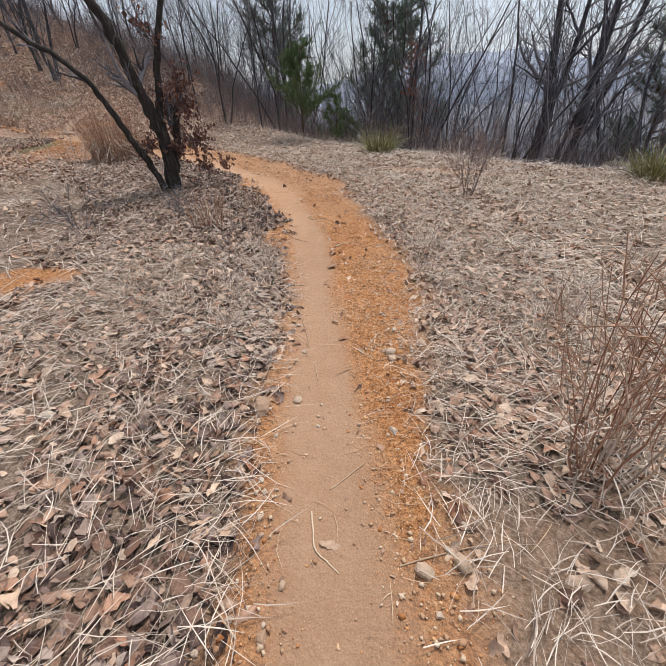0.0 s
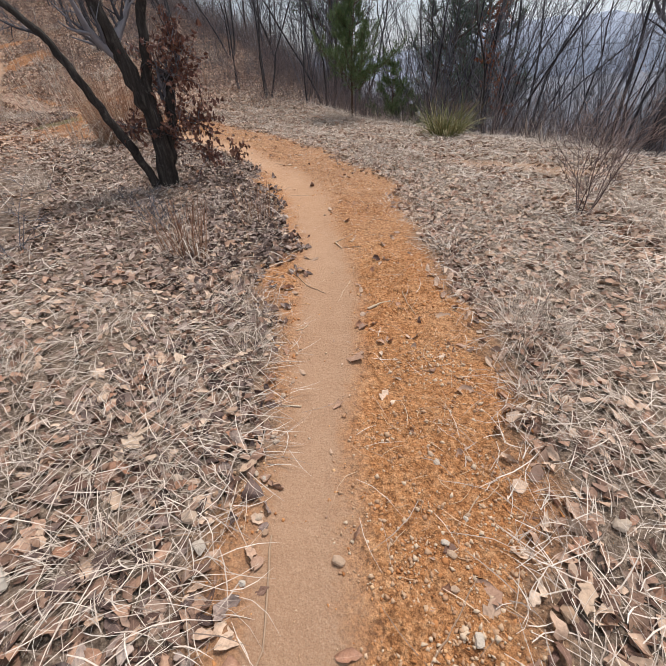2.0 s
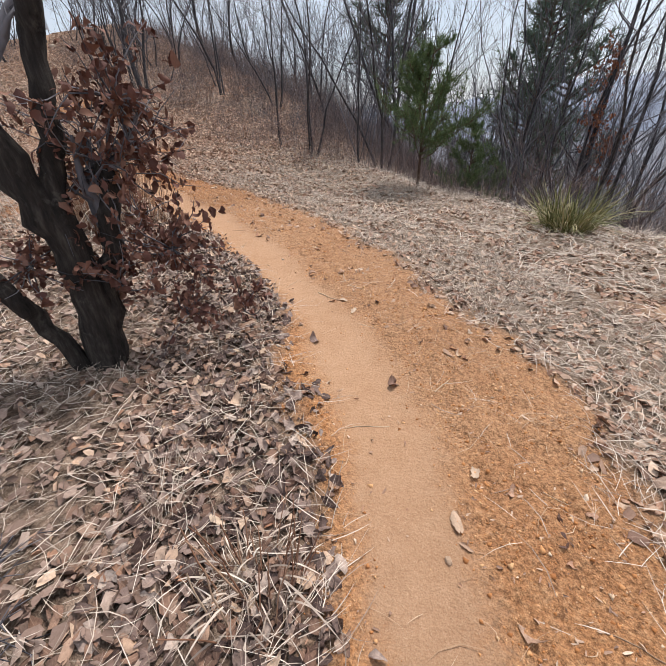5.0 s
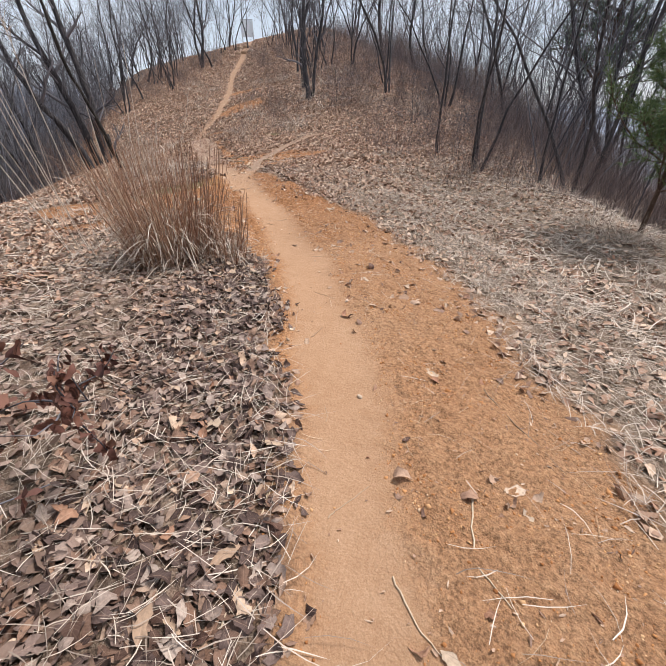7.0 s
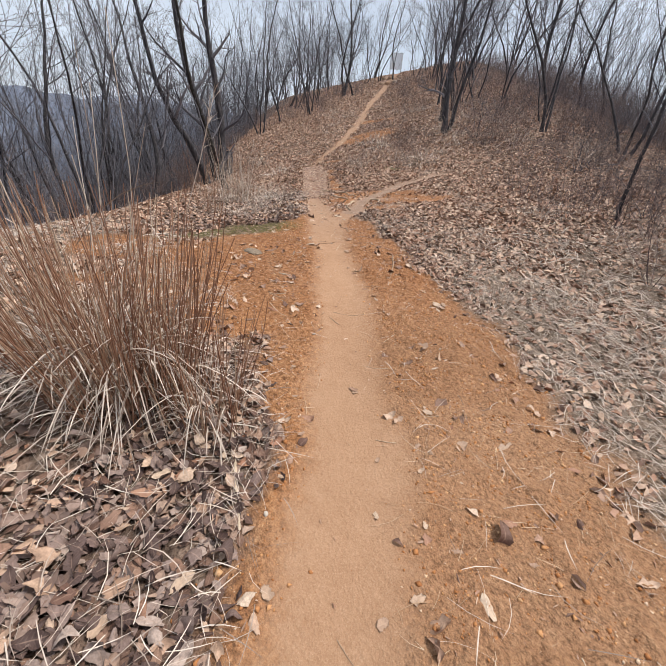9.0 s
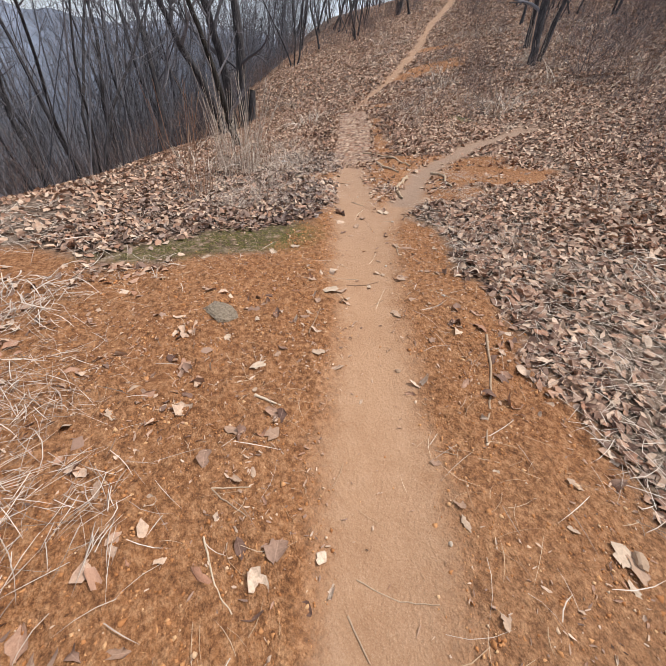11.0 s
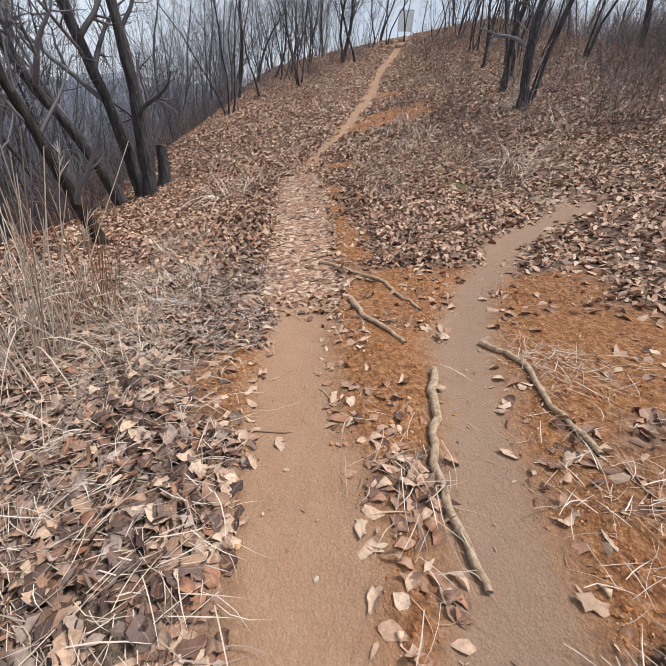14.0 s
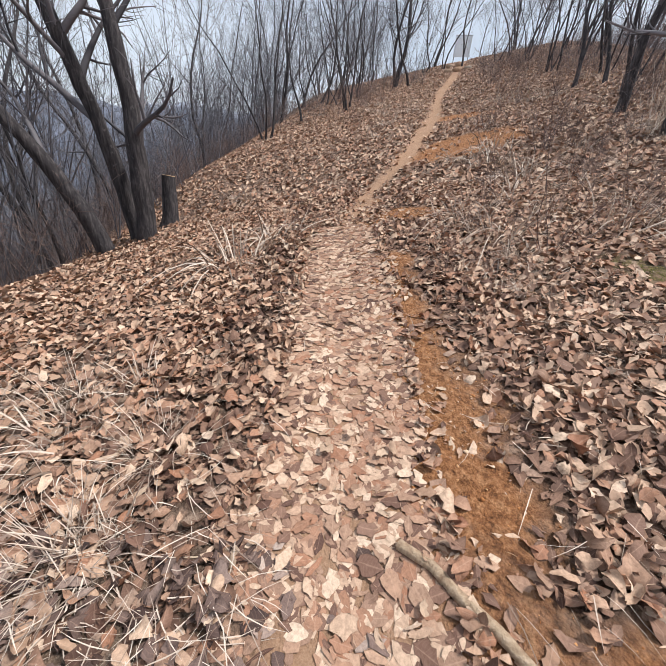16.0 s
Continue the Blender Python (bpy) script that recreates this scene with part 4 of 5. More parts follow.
# ---- reeds, grass and brush ----
class Blades:
    """Collects bent ribbons into one mesh."""
    def __init__(self):
        self.v, self.f, self.n = [], [], 0

    def many(self, r, foot, way, length, width, droop, segs=4, swing=0.0):
        n = len(foot)
        t = np.linspace(0, 1, segs + 1)
        way = way / (np.linalg.norm(way, axis=1)[:, None] + 1e-9)
        side = np.cross(way, (0, 0, 1)) + r.normal(0, 0.25, (n, 3))
        side /= np.linalg.norm(side, axis=1)[:, None] + 1e-9
        flat = way * (1, 1, 0)
        mid = foot[:, None] + way[:, None] * (length[:, None, None] * t[None, :, None]) + (flat[:, None] * 0.6 - np.array((0, 0, 1.0))) * ((droop * length)[:, None, None] * (t ** 2)[None, :, None])
        across = np.cross(flat, (0, 0, 1.0))
        mid = mid + across[:, None] * ((swing * r.normal(size=n) * length)[:, None, None] * (t * (t - 0.4))[None, :, None])
        w = width[:, None, None] * side[:, None] * (np.interp(t, [0, 0.3, 0.8, 1], [0.7, 1, 0.7, 0.12]))[None, :, None]
        v = np.stack([mid - w, mid + w], 2).reshape(n, -1, 3)
        k = np.arange(segs)
        f = np.stack([2 * k, 2 * k + 1, 2 * k + 3, 2 * k + 2], 1)
        self.f.append((f[None] + (np.arange(n) * 2 * (segs + 1))[:, None, None]).reshape(-1, 4) + self.n)
        self.v.append(v.reshape(-1, 3))
        self.n += n * 2 * (segs + 1)

    def mesh(self, name, mat):
        return mesh_of(name, np.concatenate(self.v), np.concatenate(self.f), mat)


def tuft(name, seed, n, tall, wide, label, mat, lean=0.5, droop=0.35, width=0.0022, category="grass"):
    r = np.random.default_rng(seed)
    thing = tagged(new(name), label, category, name.replace("_", " ") + "s")
    b = Blades()
    a = r.uniform(0, 6.28, n)
    rad = wide * np.sqrt(r.random(n))
    foot = np.stack([rad * np.cos(a), rad * np.sin(a), np.full(n, -0.03)], 1)
    way = np.stack([np.cos(a) * lean * r.random(n), np.sin(a) * lean * r.random(n), np.ones(n)], 1) + r.normal(0, 0.18, (n, 3))
    b.many(r, foot, way, tall * r.uniform(0.4, 1.1, n), width * r.uniform(0.7, 1.5, n), droop * r.uniform(0.1, 1.4, n), 5)
    tagged(part("foliage", b.mesh("foliage", mat), thing), kind="stuff")
    return thing


def reed_stand(seed, n, tall, wide, label, plume=0, mat=REED):
    """Stiff dead stems with a few broken leaves and feathery heads."""
    r = np.random.default_rng(seed)
    thing = tagged(new("reed_clump"), label, "reeds")
    t, b, heads = Tubes(), Blades(), Blades()
    for k in range(n):
        a, q = r.uniform(0, 6.28), wide * math.sqrt(r.random())
        foot = np.array((q * math.cos(a), 0.7 * q * math.sin(a), -0.04))
        way = np.array((math.cos(a) * 0.18, math.sin(a) * 0.18, 1)) + r.normal(0, 0.09, 3)
        h = tall * r.uniform(0.45, 1.1)
        pts = wander(r, foot, way, h, 5, 0.04, 0.0)
        t.add(pts, np.linspace(0.0045, 0.0022, 6), 4)
        if k < plume:
            m = 26
            kk = r.uniform(0.82, 1.0, m)
            f = np.array([at(pts, q2)[0] for q2 in kk])
            heads.many(r, f, np.tile(at(pts, 0.95)[1], (m, 1)) + r.normal(0, 0.25, (m, 3)), r.uniform(0.06, 0.16, m), np.full(m, 0.003), r.uniform(0, 0.5, m), 3)
    m = n * 2
    a = r.uniform(0, 6.28, m)
    q = wide * np.sqrt(r.random(m))
    foot = np.stack([q * np.cos(a), 0.7 * q * np.sin(a), r.uniform(0, 0.4 * tall, m)], 1)
    b.many(r, foot, np.stack([np.cos(a) * 0.5, np.sin(a) * 0.5, np.ones(m)], 1) + r.normal(0, 0.3, (m, 3)), tall * r.uniform(0.15, 0.45, m), np.full(m, 0.004), r.uniform(0.2, 1.3, m), 5)
    tagged(part("stalk_sheaf", t.mesh("stalk_sheaf", mat), thing), kind="stuff")
    tagged(part("foliage", b.mesh("foliage", STRAW), thing, "bleached bent leaf blades"), kind="stuff")
    if plume:
        tagged(part("plume_head", heads.mesh("plume_head", STRAW), thing, "pale feathery seed heads"), kind="stuff")
    return thing


settle(reed_stand(51, 420, 1.2, 0.5, "dense clump of reddish-brown dead reeds by the trail"), -5.4, 10.1, 35)
settle(reed_stand(52, 110, 0.75, 0.3, "dense clump of reddish-brown dead reeds by the trail"), -4.95, 10.45, 10)
settle(reed_stand(53, 24, 2.1, 0.6, "tall pale reed stems leaning over the brown clump", 3, STRAW), -6.3, 10.0, 60)
settle(reed_stand(54, 70, 1.55, 0.45, "tall tawny reeds with pale plumes at the brink", 6, STRAW), -12.0, 13.55, 0)
settle(reed_stand(55, 60, 1.0, 0.4, "tall tawny reeds with pale plumes at the brink", 0), -12.6, 14.1, 0)
settle(reed_stand(56, 26, 1.3, 0.35, "thin tawny reeds at the brink"), -10.9, 12.6, 0)
settle(reed_stand(59, 16, 1.75, 0.3, "tall pale reed stems with white plumes on the bank", 6, STRAW), -15.1, 24.7, 0)
settle(reed_stand(60, 24, 0.85, 0.16, "pale dead grass stems round a bare shrub", 0, STRAW), 1.28, 1.05, 0)
settle(reed_stand(57, 55, 0.55, 0.2, "short stiff dead grass clump among leaves"), -1.75, 5.1, 0)
settle(reed_stand(58, 30, 0.45, 0.2, "short stiff dead grass clump among leaves"), -1.3, 6.0, 50)

green_tuft = settle(tuft("green_shrub", 61, 520, 0.95, 0.36, "yellow-green grassy shrub at the brink", GREEN_BLADE, 0.8, 0.5, 0.006, "shrub"), 1.55, 11.95)
put(green_tuft, 6.5, 7.5, 70, 1.0)

TUFTS = [tuft("grass_tuft", 70 + k, 110, 0.42 + 0.06 * k, 0.14 + 0.03 * k, "bleached dry grass tuft among fallen leaves", STRAW, 0.9, 0.7) for k in range(4)]
COARSE = [tuft("grass_tuft", 76 + k, 60, 0.5, 0.2 + 0.08 * k, "bleached coarse grass tuft on the leafy bank", STRAW, 1.1, 0.9, 0.0045) for k in range(2)]


def bare_shrub(seed, tall, stems, label, mat, counts=(5, 3), thick=0.008, fan=0.35):
    r = np.random.default_rng(seed)
    shrub = tagged(new("bare_shrub"), label, "shrub", "bare shrubs")
    t = Tubes()
    for _ in range(stems):
        a = r.uniform(0, 6.28)
        pts = wander(r, (0.06 * math.cos(a), 0.06 * math.sin(a), -0.05), (math.cos(a) * fan * r.random() * 2, math.sin(a) * fan * r.random() * 2, 1), tall * r.uniform(0.6, 1.1), 6, 0.12, 0.02)
        rad = np.linspace(thick, thick * 0.3, 7)
        t.add(pts, rad, 4)
        sprout(r, pts, rad, [t], 0, counts, tall * 0.45, 0.7, 0.06, sides=(3, 3, 3), segs=(3, 1, 1), low=0.2)
    tagged(part("brushwood", t.mesh("brushwood", mat), shrub), kind="stuff")
    return shrub


settle(bare_shrub(81, 1.15, 9, "bare shrub with a stout stem beside the trail", REED, (4, 3), 0.006, 0.2), 1.17, 0.95)
settle(bare_shrub(82, 1.0, 8, "bare shrub with a stout stem beside the trail", REED, (4, 3), 0.005, 0.3), 1.5, 1.3)
settle(bare_shrub(83, 1.35, 7, "tall wispy bare shrub in dry grass", BRUSH, (8, 5), 0.008, 0.3), 2.35, 6.35)
settle(bare_shrub(84, 0.75, 7, "low wiry bare shrub in the leaf litter", TWIG, (6, 4), 0.006, 0.6), -3.4, 4.9)
settle(bare_shrub(85, 0.6, 6, "low wiry bare shrub in the leaf litter", TWIG, (6, 4), 0.005, 0.6), -2.3, 5.6)
BRUSHES = [bare_shrub(86 + k, 1.0 + 0.3 * k, 7, "tangle of bare brown brush at the wood's edge", (BRUSH, BRUSH, TWIG, BRUSH)[k], (7, 2), 0.006, 0.45) for k in range(4)]


def plant_cover():
    """Brush along both brinks and up the slope, dry grass tufts over the clearing."""
    r = np.random.default_rng(91)
    home = {id(t): True for t in BRUSHES + TUFTS + COARSE}

    def place(t, x, y, size):
        if home.pop(id(t), None):
            settle(t, x, y, r.uniform(0, 360))
        else:
            put(t, x, y, r.uniform(0, 360), size)
    made = 0
    while made < 260:
        x, y = r.uniform(-32, 12), r.uniform(5, 36)
        ne, sw = (float(q[0]) for q in edges(np.array([x]), np.array([y])))
        s, v = uphill(x, y)
        off = abs(float(along(np.array([x]), np.array([y]), TRAIL)[0][0]))
        off2 = abs(float(along(np.array([x]), np.array([y]), BRANCH)[0][0]))
        if min(off, off2) < 1.6 or (x > -8 and sw > -3):
            continue
        if -0.3 < ne < 4 or 0.0 < sw < 4 or (s > 4 and v > 1 and r.random() < 0.4) or (s > 17 and r.random() < 0.5) or (s > -6.5 and -3.2 < ne < 0 and r.random() < 0.8):
            place(BRUSHES[r.integers(4)], x, y, r.uniform(0.6, 1.25))
            made += 1
    for x, y in ((-12.95, 20.9), (-13.2, 20.6), (-14.4, 21.4), (-15.1, 20.2), (-13.6, 19.3), (-16.6, 24.2), (-16.2, 25.6)):
        place(BRUSHES[r.integers(4)], x, y, r.uniform(0.5, 0.75))
    made = 0
    while made < 150:
        x, y = r.uniform(-16, 7), r.uniform(0.5, 20)
        trail, loose, moss, straw, off, run = (float(q[0]) for q in fields(np.array([x]), np.array([y])))
        ne, sw = (float(q[0]) for q in edges(np.array([x]), np.array([y])))
        if trail + loose + moss > 0.15 or ne > 1.2 or sw > 0.3 or r.random() > straw + 0.5 * (ne > -1.2):
            continue
        size = r.uniform(0.8, 1.4) if ne > -1.3 else r.uniform(0.45, 0.9) if abs(off) > 1.0 else r.uniform(0.3, 0.55)
        place(TUFTS[r.integers(4)], x, y, size)
        made += 1
    for x, y, size in ((-1.05, 3.1, 0.9), (-0.75, 3.75, 0.8), (-0.95, 4.4, 0.6), (-0.9, 2.5, 0.8), (1.0, 3.5, 0.7), (-12.9, 15.2, 0.9), (-13.3, 15.6, 0.8), (-13.9, 15.2, 1.0), (-13.7, 19.0, 0.8), (-13.2, 18.5, 0.7), (-12.2, 14.9, 0.8),
                       (-15.6, 25.4, 1.2), (-14.8, 24.2, 1.0), (-15.3, 24.9, 1.3), (-13.9, 23.2, 1.0), (-14.6, 22.6, 0.9), (-12.6, 22.0, 1.1), (-11.9, 14.3, 0.8), (-10.3, 13.5, 0.6), (-11.2, 14.0, 0.7), (-10.0, 12.7, 0.7), (-9.8, 13.2, 0.5),
                       (-0.75, 4.1, 0.6), (-2.0, 3.3, 0.8), (-1.5, 2.8, 0.7)):
        place(TUFTS[r.integers(4)], x, y, size)
    made = 0
    while made < 110:
        a, b = r.uniform(2, 22), r.uniform(-4, 10)
        x, y = -12 + (b - a) * 0.7071, 16 + (a + b) * 0.7071
        off, off2 = (abs(float(along(np.array([x]), np.array([y]), line)[0][0])) for line in (TRAIL, BRANCH))
        lumps = float(value_noise(np.array([x]), np.array([y]), 2.2, 2)[0])
        if min(off, off2) < 0.8 or lumps < -0.05 or (b < 0 and r.random() < 0.6) or float(fields(np.array([x]), np.array([y]))[1][0]) > 0.3:
            continue
        if made % 5 < 3:
            place(COARSE[r.integers(2)], x, y, r.uniform(1.0, 1.8))
        else:
            place(BRUSHES[r.integers(4)], x, y, r.uniform(0.3, 0.6))
        made += 1
    for x, y, size in ((-13.9, 15.6, 0.8), (-13.6, 15.2, 0.9), (-12.9, 14.7, 0.8), (-12.6, 14.9, 0.8), (-12.2, 14.5, 0.9), (-11.7, 14.45, 0.7), (-11.3, 14.2, 0.8), (-12.9, 15.3, 0.7), (-10.9, 13.9, 0.7), (-10.2, 13.1, 0.7), (-9.9, 12.8, 0.6), (-13.6, 18.6, 0.6), (-13.3, 18.9, 0.5), (-14.3, 20.4, 0.8), (-13.8, 21.2, 0.9)):
        place(COARSE[r.integers(2)], x, y, size)
    for _ in range(46):
        a, b = r.uniform(22, 28), r.uniform(-12, 12)
        if abs(b + 0.5) > 1.0:
            place(BRUSHES[r.integers(4)], -12 + (b - a) * 0.7071, 16 + (a + b) * 0.7071, r.uniform(0.6, 1.1))


plant_cover()


# ---- roots, sticks and stones ----
def lying(points, radius, mat, name, label, category, group="", lift=0.6):
    """A wavering stick or root that lies along the ground."""
    r = np.random.default_rng(int(abs(points[0][0] * 911 + points[0][1] * 577)))
    pts = np.array(points, float)
    k = np.linspace(0, len(pts) - 1, max(6, 4 * len(pts)))
    x, y = (np.interp(k, np.arange(len(pts)), pts[:, c]) for c in range(2))
    ln = np.hypot(x[-1] - x[0], y[-1] - y[0])
    x, y = x + r.normal(0, 0.006 * ln, len(k)), y + r.normal(0, 0.006 * ln, len(k))
    z = height(x, y) + radius * lift
    c = np.array((x.mean(), y.mean(), z.mean()))
    t = Tubes()
    t.add(np.stack([x, y, z], 1) - c, radius * (1 - 0.45 * np.linspace(0, 1, len(k))) * (1 + 0.08 * r.normal(size=len(k))), 7)
    ob = new(name, t.mesh(name, mat))
    ob.location = c
    return tagged(ob, label, category, group)


for line, rad in (([(-12.25, 16.35), (-11.64, 16.46), (-11.26, 16.47), (-10.97, 16.37), (-10.71, 16.32)], 0.022), ([(-11.27, 16.0), (-10.97, 15.88), (-10.73, 15.87), (-10.42, 15.83)], 0.026),
                  ([(-10.1, 15.75), (-9.85, 15.46), (-9.67, 15.24), (-9.45, 15.04), (-9.27, 14.95), (-9.13, 14.89)], 0.027), ([(-10.11, 16.28), (-9.89, 16.26), (-9.71, 16.21), (-9.43, 15.93), (-9.14, 15.79)], 0.024)):
    lying(line, rad, ROOT, "tree_root", "bare pale tree root lying across the rusty soil", "root", "roots at the fork", 0.75)

lying([(-12.42, 14.56), (-12.28, 14.72), (-12.16, 14.86)], 0.026, PALE_WOOD, "stick", "bleached white broken branch in dry grass", "stick", "sticks by the trail", 0.9)
STICKS = [[(-2.1, 8.02), (-2.22, 8.27), (-2.43, 8.67)], [(-2.06, 8.04), (-2.25, 8.36), (-2.4, 8.6)], [(-1.73, 8.6), (-1.59, 8.51), (-1.48, 8.48)], [(-1.77, 9.98), (-1.5, 9.73), (-1.23, 9.55)],
          [(-1.58, 9.13), (-1.49, 8.84), (-1.32, 8.76)], [(-3.08, 9.78), (-3.11, 9.97)], [(-2.14, 10.01), (-2.02, 9.95)], [(-0.65, 4.87), (-0.5, 4.71), (-0.32, 4.61)],
          [(0.3, 4.69), (0.34, 4.47), (0.4, 4.33)], [(-6.17, 11.53), (-6.0, 11.52), (-5.87, 11.55)], [(-6.34, 11.61), (-6.16, 11.71)], [(-6.35, 11.61), (-6.28, 11.77)],
          [(-7.58, 13.07), (-7.51, 13.21), (-7.49, 13.34)], [(-7.95, 13.87), (-7.76, 13.76)], [(-10.4, 15.06), (-10.28, 15.05), (-10.16, 15.06)], [(-0.29, 2.69), (-0.22, 2.36), (-0.22, 2.11)],
          [(-0.16, 2.06), (-0.13, 1.82)], [(0.22, 0.65), (0.69, 0.73)], [(-0.14, 0.89), (-0.12, 0.72), (-0.02, 0.63)], [(-0.05, 1.0), (0.13, 1.14)], [(-0.38, 0.43), (-0.49, 0.53)],
          [(-0.3, 3.4), (-0.59, 3.38)], [(-12.74, 15.43), (-12.53, 15.86)], [(-13.39, 16.7), (-13.26, 16.93)], [(-7.13, 12.49), (-7.38, 12.72)], [(-5.67, 11.92), (-5.52, 11.92)]]
for line in STICKS:
    lying(line, 0.0045, STICK, "dry_stem", "thin dry straw-coloured stem lying on the clay", "stem", "stems on the trail", 1.0)
for line, rad in (([(0.04, 4.39), (0.13, 4.45), (0.21, 4.49)], 0.011), ([(-0.34, 5.53), (-0.26, 5.39)], 0.008), ([(-0.35, 5.53), (-0.19, 5.72)], 0.008), ([(-6.52, 13.58), (-6.17, 13.23), (-5.93, 12.94)], 0.009),
                  ([(-4.77, 10.56), (-4.42, 10.43), (-4.15, 10.34)], 0.013), ([(-6.78, 11.97), (-6.63, 12.07)], 0.009), ([(-10.34, 14.52), (-10.19, 14.73)], 0.007)):
    lying(line, rad, STICK, "stick", "short weathered stick lying beside the trail", "stick", "sticks by the trail", 0.9)
for k in range(55):
    i = rng.integers(1, 17)
    f = rng.random()
    c = TRAIL[i] * (1 - f) + TRAIL[i + 1] * f + rng.normal(0, 0.45, 2)
    a, ln = rng.uniform(0, 6.28), rng.uniform(0.08, 0.4)
    way = np.array((math.cos(a), math.sin(a))) * ln / 2
    lying([c - way, c + rng.normal(0, 0.03 * ln + 0.01, 2), c + way], rng.uniform(0.002, 0.004), STICK, "dry_stem", "thin dry straw-coloured stem lying on the clay", "stem", "stems on the trail", 1.0)


def stone_mesh(seed):
    r = np.random.default_rng(seed)
    bm = bmesh.new()
    bmesh.ops.create_icosphere(bm, subdivisions=2, radius=1.0)
    cuts = [(unit(r.normal(size=3)), r.uniform(0.55, 0.85)) for _ in range(7)]
    for v in bm.verts:
        p = np.array(v.co)
        for n, d in cuts:
            k = p @ n
            if k > d:
                p = p - n * (k - d)
        v.co = p * (1.0, 0.72, 0.5) * (1 + 0.06 * r.normal())
    me = bpy.data.meshes.new("stone")
    bm.to_mesh(me)
    bm.free()
    me.materials.append(STONE)
    return me


STONES = [stone_mesh(300 + k) for k in range(6)]


def stone(x, y, size):
    ob = new("stone", STONES[rng.integers(6)])
    ob.matrix_basis = pose(x, y, ground_at(x, y) + size * 0.3, rng.normal(0, 10), rng.normal(0, 10), rng.uniform(0, 360)) @ Matrix.Scale(size, 4)
    tagged(ob, "pale buff angular stone half sunk in soil", "stone", "stones by the trail")


for x, y, size in ((-0.45, 1.53, 0.075), (-0.25, 1.62, 0.035), (0.3, 1.33, 0.035), (0.46, 0.64, 0.045), (0.31, 0.62, 0.045), (-1.68, 1.47, 0.05), (-0.29, 0.43, 0.03), (0.89, 2.38, 0.035), (0.4, 2.04, 0.035), (-1.19, 2.39, 0.06),
                   (0.4, 2.11, 0.05), (0.65, 2.2, 0.05), (0.89, 2.41, 0.045), (-0.55, 2.6, 0.04), (-0.63, 2.7, 0.045), (-0.48, 2.15, 0.05), (0.48, 2.43, 0.03), (-0.51, 1.84, 0.04), (-0.77, 2.86, 0.04), (0.79, 2.53, 0.04),
                   (1.11, 2.86, 0.05), (1.11, 5.24, 0.06), (-5.23, 13.07, 0.045), (0.0, 2.62, 0.03)):
    stone(x, y, size)
for k in range(90):
    y = rng.uniform(0.2, 3.6)
    stone(rng.choice((-0.42, 0.45)) + rng.normal(0, 0.13), y, rng.uniform(0.01, 0.024))
for k in range(40):
    i = rng.integers(4, 17)
    f = rng.random()
    c = TRAIL[i] * (1 - f) + TRAIL[i + 1] * f + rng.normal(0, 0.6, 2)
    stone(c[0], c[1], rng.uniform(0.01, 0.025))


slab_mesh = STONES[0].copy()
slab_mesh.materials[0] = make_plain_rough("grey_stone", (0.18, 0.135, 0.09), (0.42, 0.33, 0.24), 9, 0.9, 0.8, 0.05)
slab = new("stone", slab_mesh)
slab.matrix_basis = pose(-7.66, 12.02, ground_at(-7.66, 12.02) - 0.012, 4, -3, 25) @ Matrix.Diagonal((0.17, 0.16, 0.11, 1))
tagged(slab, "flat grey slab sunk in the rusty soil", "stone", "stones by the trail")

# stones that make a step where the trail tops the rise
for x, y, size in ((-32.4, 37.0, 0.36), (-31.9, 37.4, 0.3), (-32.9, 36.7, 0.32), (-34.6, 39.4, 0.34), (-35.1, 39.0, 0.3)):
    ob = new("step_stone", STONES[2])
    ob.matrix_basis = pose(x, y, ground_at(x, y) + 0.05, 0, 0, 40) @ Matrix.Scale(size, 4)
    tagged(ob, "flat pale stone forming a step on the trail", "stone", "step stones")


def make_sign():
    """A pale notice board on two posts at the top of the rise."""
    sign = tagged(new("notice_board"), "white sheet notice board on two grey posts", "sign")
    def box(name, sx, sy, sz, c, mat, label=""):
        bm = bmesh.new()
        bmesh.ops.create_cube(bm, size=1.0)
        for v in bm.verts:
            v.co = (v.co.x * sx + c[0], v.co.y * sy + c[1], v.co.z * sz + c[2])
        bmesh.ops.bevel(bm, geom=bm.edges[:], offset=0.008, segments=1)
        me = bpy.data.meshes.new(name)
        bm.to_mesh(me)
        bm.free()
        me.materials.append(mat)
        return part(name, me, sign, label)
    for s in (-0.6, 0.6):
        box("post", 0.07, 0.07, 2.5, (s, 0, 0.95), STEEL)
    box("panel", 1.35, 0.02, 1.5, (0, -0.06, 1.45), PAINT)
    box("panel_rim", 1.4, 0.03, 0.04, (0, -0.06, 2.22), STEEL)
    settle(sign, -39.6, 44.6, 42)


make_sign()


